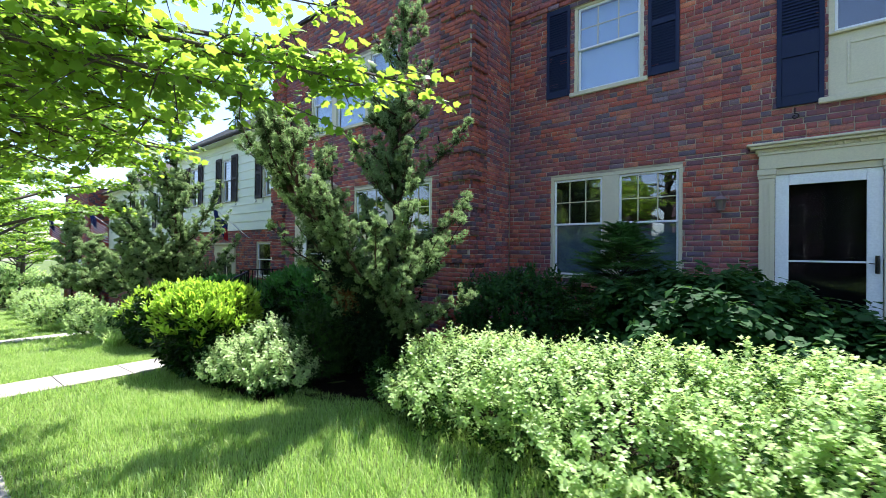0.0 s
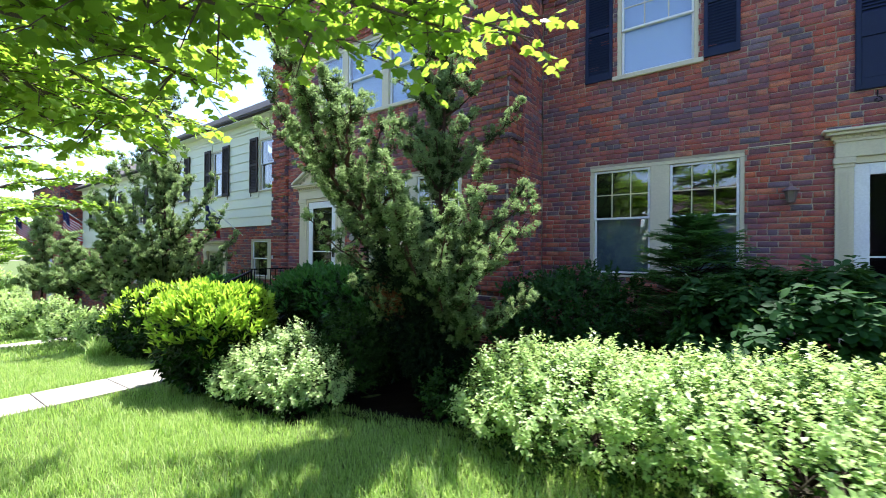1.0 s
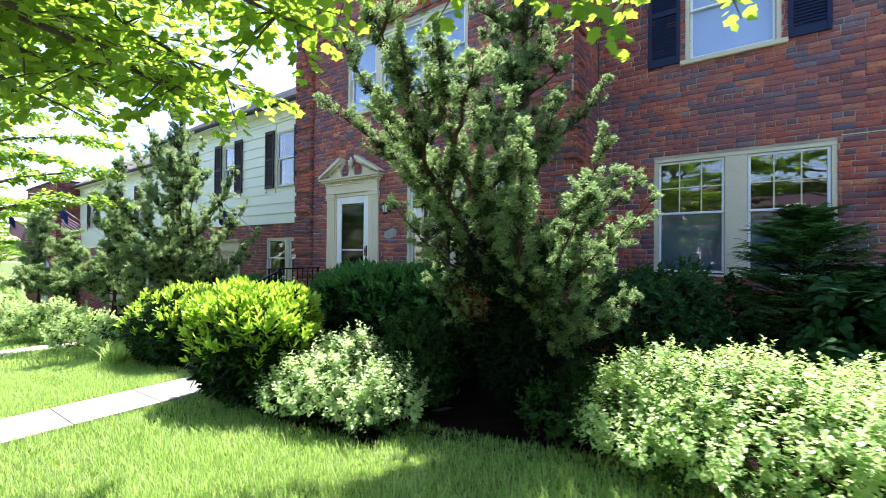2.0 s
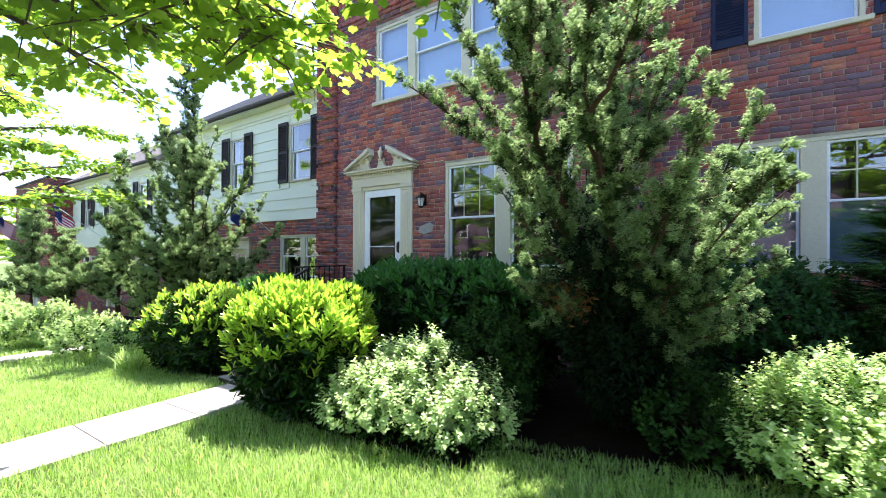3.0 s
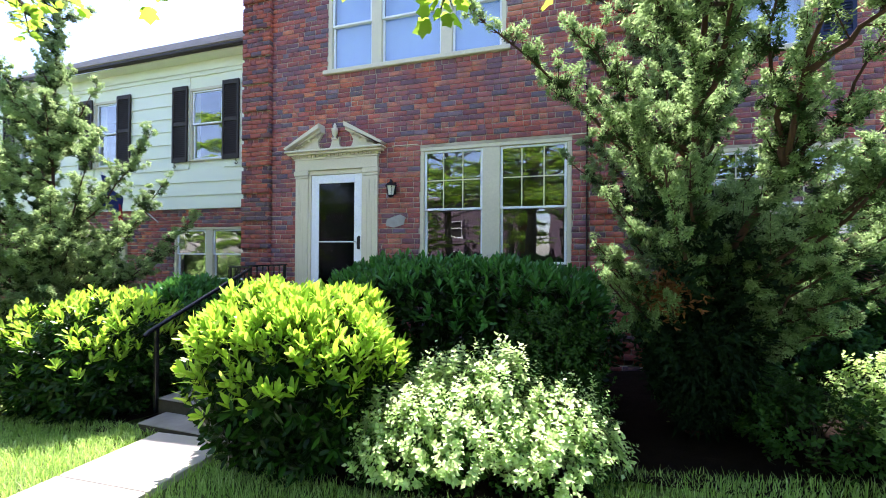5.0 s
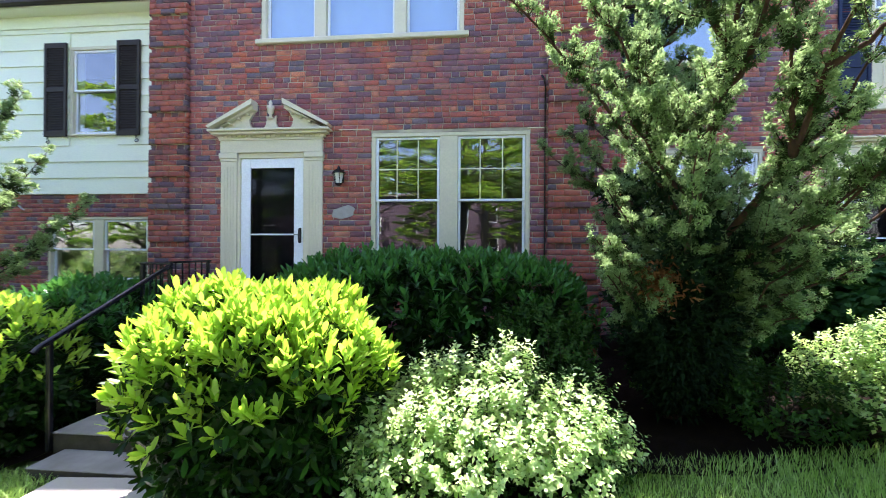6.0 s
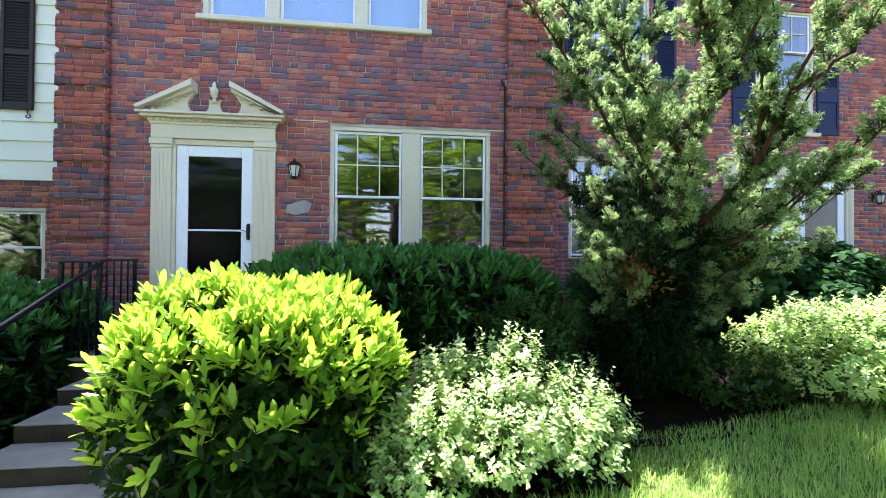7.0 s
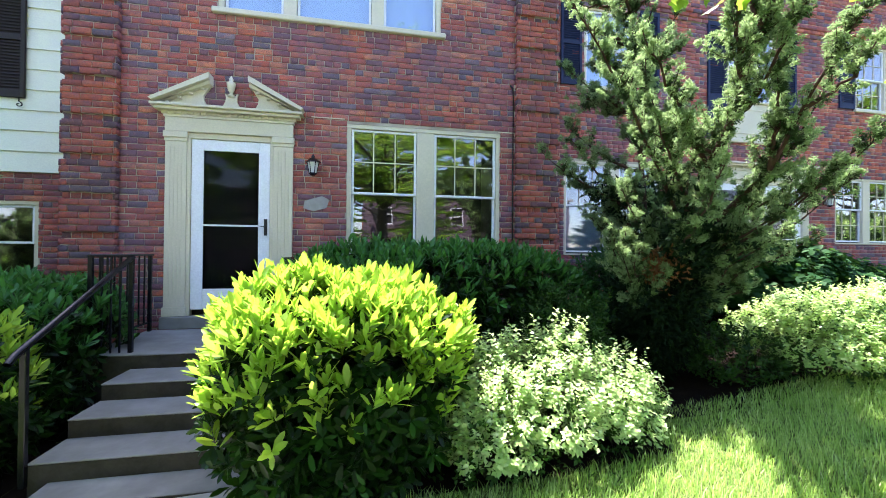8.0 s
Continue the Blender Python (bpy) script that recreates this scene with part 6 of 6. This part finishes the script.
# pale shrubs by the lawn
small_leaf_shrub("pale_hedge", "pale green small-leaved hedge in full sun", "lawn shrubs", 21, [(-2.05, 3.42, 0.95, 0.80, 0.52), (-2.72, 3.28, 0.48, 0.48, 0.30), (-0.75, 3.30, 1.05, 0.95, 0.62), (0.65, 3.15, 1.05, 1.0, 0.74), (2.0, 3.2, 1.0, 1.0, 0.8)], blade(0.038, 0.025, 0.1, 0.15), EUON, EUON_IN, 170, 0.17, -0.08, (95, 55))
small_leaf_shrub("pale_shrub", "small silvery-green shrub at the lawn's edge", "lawn shrubs", 22, [(-5.95, 2.98, 0.62, 0.46, 0.06), (-5.66, 3.15, 0.36, 0.34, 0.26), (-6.45, 3.08, 0.44, 0.38, 0.02), (-5.36, 2.98, 0.36, 0.36, -0.06), (-6.15, 3.3, 0.34, 0.3, 0.2), (-6.42, 2.78, 0.32, 0.28, -0.14), (-5.2, 3.12, 0.33, 0.32, 0.06)], blade(0.043, 0.027, 0.1, 0.15), SPIREA, EUON_IN, 155, 0.20, -0.08, (98, 58))
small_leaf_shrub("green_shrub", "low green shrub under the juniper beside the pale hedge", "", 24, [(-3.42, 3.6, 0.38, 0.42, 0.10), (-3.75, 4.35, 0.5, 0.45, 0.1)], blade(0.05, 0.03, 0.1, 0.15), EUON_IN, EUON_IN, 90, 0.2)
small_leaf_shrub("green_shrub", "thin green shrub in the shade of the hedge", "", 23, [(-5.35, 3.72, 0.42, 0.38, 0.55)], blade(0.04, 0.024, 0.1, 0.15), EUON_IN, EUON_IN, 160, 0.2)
for i, (x, y, hx, top) in enumerate(((-14.9, 3.15, 0.75, -0.42), (-13.1, 3.35, 0.6, -0.25), (-17.0, 3.4, 0.6, -0.5), (-18.6, 2.9, 0.85, -0.45), (-22.2, 3.0, 1.0, -0.6), (-26.5, 3.2, 1.2, -0.7), (-20.6, 3.6, 0.7, -0.5), (-31.0, 3.4, 1.4, -0.9))):
    far_hedge = small_leaf_shrub("pale_shrub", "pale green mounded shrub along the far lawn", "lawn shrubs", 30 + i, [(x, y, hx, 0.7, top)], blade(0.075, 0.045, 0.1, 0.15), EUON, EUON_IN, 45, 0.25)
# shaded shrubs before the recessed house
small_leaf_shrub("viburnum_shrub", "broad dark green shrub with large leaves before the doors", "", 41, [(-0.55, 5.5, 1.15, 0.9, 1.12), (0.75, 5.35, 0.9, 0.85, 0.75), (1.9, 5.4, 0.9, 0.8, 0.7)], broad_leaf(0.105, 0.066, 0.16, 0.22), VIBURNUM, VIBURNUM, 62, 0.15, -0.35, (105, 80))
frond_shrub("feathery_shrub", "soft green shrub with layered sprays before the paired sashes", 42, -1.6, 5.95, 1.84, 1.05, 330)
small_leaf_shrub("dark_shrub", "dark leafy shrub in the corner by the juniper", "", 43, [(-3.0, 5.7, 0.95, 0.75, 1.05)], blade(0.07, 0.035, 0.08, 0.2), VIBURNUM, LAUREL_OLD_SHADED, 130, 0.2)


# lily-turf clumps at the bed's edge
def strap_clump(x, y, n, length, seed, label):
    rng = np.random.default_rng(seed)
    z = float(land(x))
    cl = thing("strap_leaf_clump", label, "plant", "clumps at the lawn's edge", at=(x, y, z))
    V, F = [], []
    for _ in range(n):
        a, lean = rng.uniform(0, 2 * np.pi), rng.uniform(0.25, 0.95)
        b = np.array((x, y, z)) + rng.normal(size=3) * np.array((0.08, 0.08, 0))
        d, s = np.array((math.cos(a), math.sin(a), 0)), np.array((-math.sin(a), math.cos(a), 0)) * 0.007
        L = length * rng.uniform(0.7, 1.2)
        k = len(V)
        for f in (0, 0.35, 0.7, 1.0):
            c = b + d * L * lean * f * (0.5 + 0.5 * f) + np.array((0, 0, L * (f - 0.62 * lean * f * f)))
            w = 1.0 - 0.85 * f * f
            V += [c - s * w, c + s * w]
        F += [(k, k + 1, k + 3, k + 2), (k + 2, k + 3, k + 5, k + 4), (k + 4, k + 5, k + 7, k + 6)]
    sheet("leaves", V, F, GRASS, cl)


for i, (x, y) in enumerate(((-12.0, 3.0), (-12.3, 2.75), (-11.7, 2.7), (-12.6, 3.05), (-17.9, 2.5), (-17.5, 2.65))):
    strap_clump(x, y, 170, 0.5, 50 + i, "arching strap-leaf clump at the lawn's edge")

# hedge lines at the foot of the street; the rest, out of view, are added for panes to mirror
for i, (x, y, s) in enumerate(((-37, 1.4, 1.5), (-41, 3.2, 1.9), (-45, 0.8, 2.0), (-50, 3.6, 2.4), (-56, 0.4, 2.6), (-60, 5.0, 2.8), (-27, -15.0, 2.2), (-33, -15.5, 2.6), (-39, -15.0, 2.4), (-45, -16.0, 2.8), (-52, -15.0, 3.0), (13.2, 2.2, 1.8), (17.5, -0.6, 2.2))):
    copy_thing(far_hedge, Matrix.Translation((x, y, float(land(x)) - 0.1)) @ Matrix.Rotation(radians(70 * i), 4, "Z") @ Matrix.Scale(s, 4))

# ---- lawn ----
def lawn(name, x0, x1, y0, y1, per_m2, height, width, seed, label):
    rng = np.random.default_rng(seed)
    n = int((x1 - x0) * (y1 - y0) * per_m2)
    p = np.stack([rng.uniform(x0, x1, n), rng.uniform(y0, y1, n)], -1)
    thick = np.array([noise.noise(Vector((a * 0.9, b * 0.9, 3.0))) for a, b in p])
    keep = np.ones(n, bool)
    for a, b, c, d in ((-9.14, -8.12, 0, 3.3), (-16.62, -15.68, 0, 4.5), (-8.0, -5.0, 2.62, 3.3)):
        keep &= ~((p[:, 0] > a) & (p[:, 0] < b) & (p[:, 1] > c) & (p[:, 1] < d))
    p, thick = p[keep], thick[keep]
    n = len(p)
    z = land(p[:, 0]) - 0.02
    base = np.column_stack([p, z])
    az = rng.uniform(0, 2 * np.pi, n)
    h = height * rng.uniform(0.45, 1.25, n) * (1 + 0.55 * thick)
    lean = rng.uniform(0.1, 0.9, n) * h
    d = np.column_stack([np.cos(az), np.sin(az), np.zeros(n)])
    s = np.column_stack([-np.sin(az), np.cos(az), np.zeros(n)]) * (width * rng.uniform(0.6, 1.3, n) / 2)[:, None]
    mid = base + d * (lean * 0.35)[:, None] + np.column_stack([np.zeros(n), np.zeros(n), h * 0.6])
    tip = base + d * lean[:, None] + np.column_stack([np.zeros(n), np.zeros(n), h * 0.95])
    V = np.stack([base - s, base + s, mid + s * 0.8, mid - s * 0.8, tip], 1).reshape(-1, 3)
    F = np.array([(0, 1, 2), (0, 2, 3), (3, 2, 4)])[None] + (np.arange(n) * 5)[:, None, None]
    ob = sheet(name, V, F.reshape(-1, 3), GRASS, None, label, "stuff")
    return tagged(ob, label, "grass")


lawn("grass", -7.0, 2.0, 0.38, 3.25, 3600, 0.09, 0.006, 61, "sunlit lawn of long fresh green grass")
lawn("grass", -13.0, -7.0, 0.38, 3.05, 2800, 0.085, 0.007, 62, "sunlit lawn grass on both sides of the path")
lawn("grass", -8.0, 1.0, 0.5, 3.2, 170, 0.125, 0.007, 65, "longer tufts standing in the sunlit lawn")
lawn("grass", -34.0, -13.0, 0.38, 4.0, 650, 0.10, 0.014, 63, "sloping far lawn with tree shade")
lawn("grass", -20.0, 2.0, -3.0, -1.05, 300, 0.08, 0.012, 64, "grass verge between footpath and street")

# ---- flags ----
def flag(x, y, z, s, kind, label, turn, wall):
    """A flag that hangs limp in folds from a slanting pole."""
    fl = thing("flag", label, "flag", at=(x, y, z))
    tubes("pole", [([(x + 0.15 * s, wall + 0.01, z - (wall - y) * 0.8), (x, y, z + 0.06)], [0.014, 0.012])], WHITE, fl, "", 6)
    rows = 13 if kind == "stripes" else 8
    n = 14
    def place(u, v):
        droop = 0.55 * u * s
        return (x - u * 0.3 * s * turn + 0.05 * s * math.sin(9 * u + 3 * v), y + 0.66 * s * u + 0.04 * s * math.sin(11 * u + 2 * v), z - droop - v * 0.72 * s + 0.04 * s * math.sin(7 * u))
    for r in range(rows):
        V = [place(i / n, (r + k) / rows) for k in (0, 1) for i in range(n + 1)]
        F = [(i, i + 1, n + 2 + i, n + 1 + i) for i in range(n)]
        if kind == "stripes":
            if r < 7:
                sheet("canton_strip", V, F[:6], CLOTH_BLUE, fl)
                F = F[6:]
            sheet("stripe", V, F, CLOTH_RED if r % 2 == 0 else CLOTH_WHITE, fl)
        else:
            sheet("panel", V, F[:9], CLOTH_BLUE, fl)
            sheet("panel", V, F[9:], CLOTH_RED if r > 2 else CLOTH_BLUE, fl)
    if kind == "stripes":
        V, F = [], []
        for i in range(5):
            for j in range(6):
                u, v = 0.04 + 0.065 * j, 0.05 + 0.1 * i
                c = np.array(place(u, v)) - np.array((0, 0.006, 0))
                k = len(V)
                V += [tuple(c + np.array((0.018 * s * math.cos(a), 0, 0.018 * s * math.sin(a)))) for a in np.linspace(0, 2 * math.pi, 6)[:5]]
                F.append((k, k + 1, k + 2, k + 3, k + 4))
        sheet("stars", V, F, CLOTH_WHITE, fl)


flag(-28.4, 5.3, 3.25, 1.3, "stripes", "striped flag with a starry blue corner, hanging limp", 0.5, LY)
flag(-37.6, 4.9, 3.3, 1.35, "stripes", "striped flag with a starry blue corner at the far house", 0.5, AY)
flag(-14.7, 5.95, 2.78, 0.85, "plain", "navy and red flag by the cream doorway", 0.4, LY)


# ---- across the street ----
def far_building(x0, x1, y, z0, top):
    h = thing("apartment_building", "long red brick building across the street", "house", at=((x0 + x1) / 2, y, z0))
    holes = []
    x = x0 + 1.5
    while x < x1 - 2:
        holes += [(x, x + 1.1, z0 + 1.0, z0 + 2.6), (x, x + 1.1, z0 + 3.9, z0 + 5.4)]
        x += 3.2
    part("wall", pierced(bmesh.new(), x0, x1, y - 0.3, y, z0 - 1.5, top, holes), BRICK, h)
    box("roof", (x0 - 0.2, x1 + 0.2, y - 8, y + 0.3, top, top + 0.25), SHINGLE, h, "", 0.02)
    box("back_wall", (x0, x1, y - 8, y - 7.7, z0 - 1.5, top), QUOIN, h, "", 0)
    for a, b, c, d in holes:
        w = thing("window", "white sash window", at=((a + b) / 2, y, c))
        hang(w, h)
        bars(a, b, c, d, y - 0.06, 0.05, "window_frame", WHITE, w, 0.09)
        box("meeting_rail", (a + 0.09, b - 0.09, y - 0.05, y - 0.02, (c + d) / 2 - 0.04, (c + d) / 2 + 0.04), WHITE, w, "", 0.004)
        box("pane", (a + 0.09, b - 0.09, y - 0.12, y - 0.1, c + 0.09, d - 0.09), DARK, w, "", 0)


far_building(-30, -9.5, -23.0, -1.4, 5.8)
far_building(-7.0, 14, -23.5, -0.4, 6.4)


def car(x, y, paint, label):
    """A parked car, long side along the kerb."""
    z = float(land(x)) - 0.1
    c = thing("car", label, "car", "parked cars", at=(x, y, z))
    side = [(-2.15, 0.32), (-2.2, 0.62), (-2.05, 0.86), (-1.15, 0.95), (-0.55, 1.38), (0.85, 1.42), (1.55, 0.98), (2.1, 0.90), (2.2, 0.55), (2.12, 0.30)]
    bm = bmesh.new()
    rings = []
    for yy, k in ((-0.86, 0.94), (-0.80, 1.0), (0.80, 1.0), (0.86, 0.94)):
        rings.append([bm.verts.new((x + px * (0.985 if abs(yy) > 0.82 else 1), y + yy * (0.80 if pz > 1.1 else 1), z + 0.3 + (pz - 0.3) * k)) for px, pz in side])
    n = len(side)
    for a, b in zip(rings, rings[1:]):
        for i in range(n):
            bm.faces.new((a[i], a[(i + 1) % n], b[(i + 1) % n], b[i]))
    bm.faces.new(rings[0][::-1])
    bm.faces.new(rings[-1])
    part("body", bm, paint, c, "", True)
    for s in (-1, 1):
        prism("side_window", [(x - 0.98, z + 0.98), (x - 0.52, z + 1.31), (x + 0.80, z + 1.34), (x + 1.30, z + 1.0)], y + s * 0.77 - 0.012, y + s * 0.77 + 0.012, DARK, c)
        for wx in (-1.35, 1.35):
            t = tubes("tyre", [([(x + wx, y + s * 0.72, z + 0.32), (x + wx, y + s * 0.74, z + 0.32), (x + wx, y + s * 0.88, z + 0.32), (x + wx, y + s * 0.89, z + 0.32)], [0.27, 0.32, 0.32, 0.27])], RUBBER, c, "", 20)
            tubes("rim", [([(x + wx, y + s * 0.75, z + 0.32), (x + wx, y + s * 0.895, z + 0.32), (x + wx, y + s * 0.90, z + 0.32)], [0.2, 0.2, 0.02])], CHROME, t, "", 16)
    for s in (-0.6, 0.6):
        box("headlight", (x - 2.19, x - 2.1, y + s - 0.17, y + s + 0.17, z + 0.64, z + 0.78), CHROME, c, "", 0.02)


car(-8.6, -4.3, CAR_WHITE, "white saloon car parked along the kerb")
car(-3.2, -4.3, CAR_DARK, "dark saloon car parked along the kerb")

# ---- bring the plan to true size ----
for ob in list(scene.objects):
    if ob.parent is None and ob.type in {"MESH", "EMPTY"}:
        ob.matrix_basis = Matrix.Scale(SIZE, 4) @ ob.matrix_basis
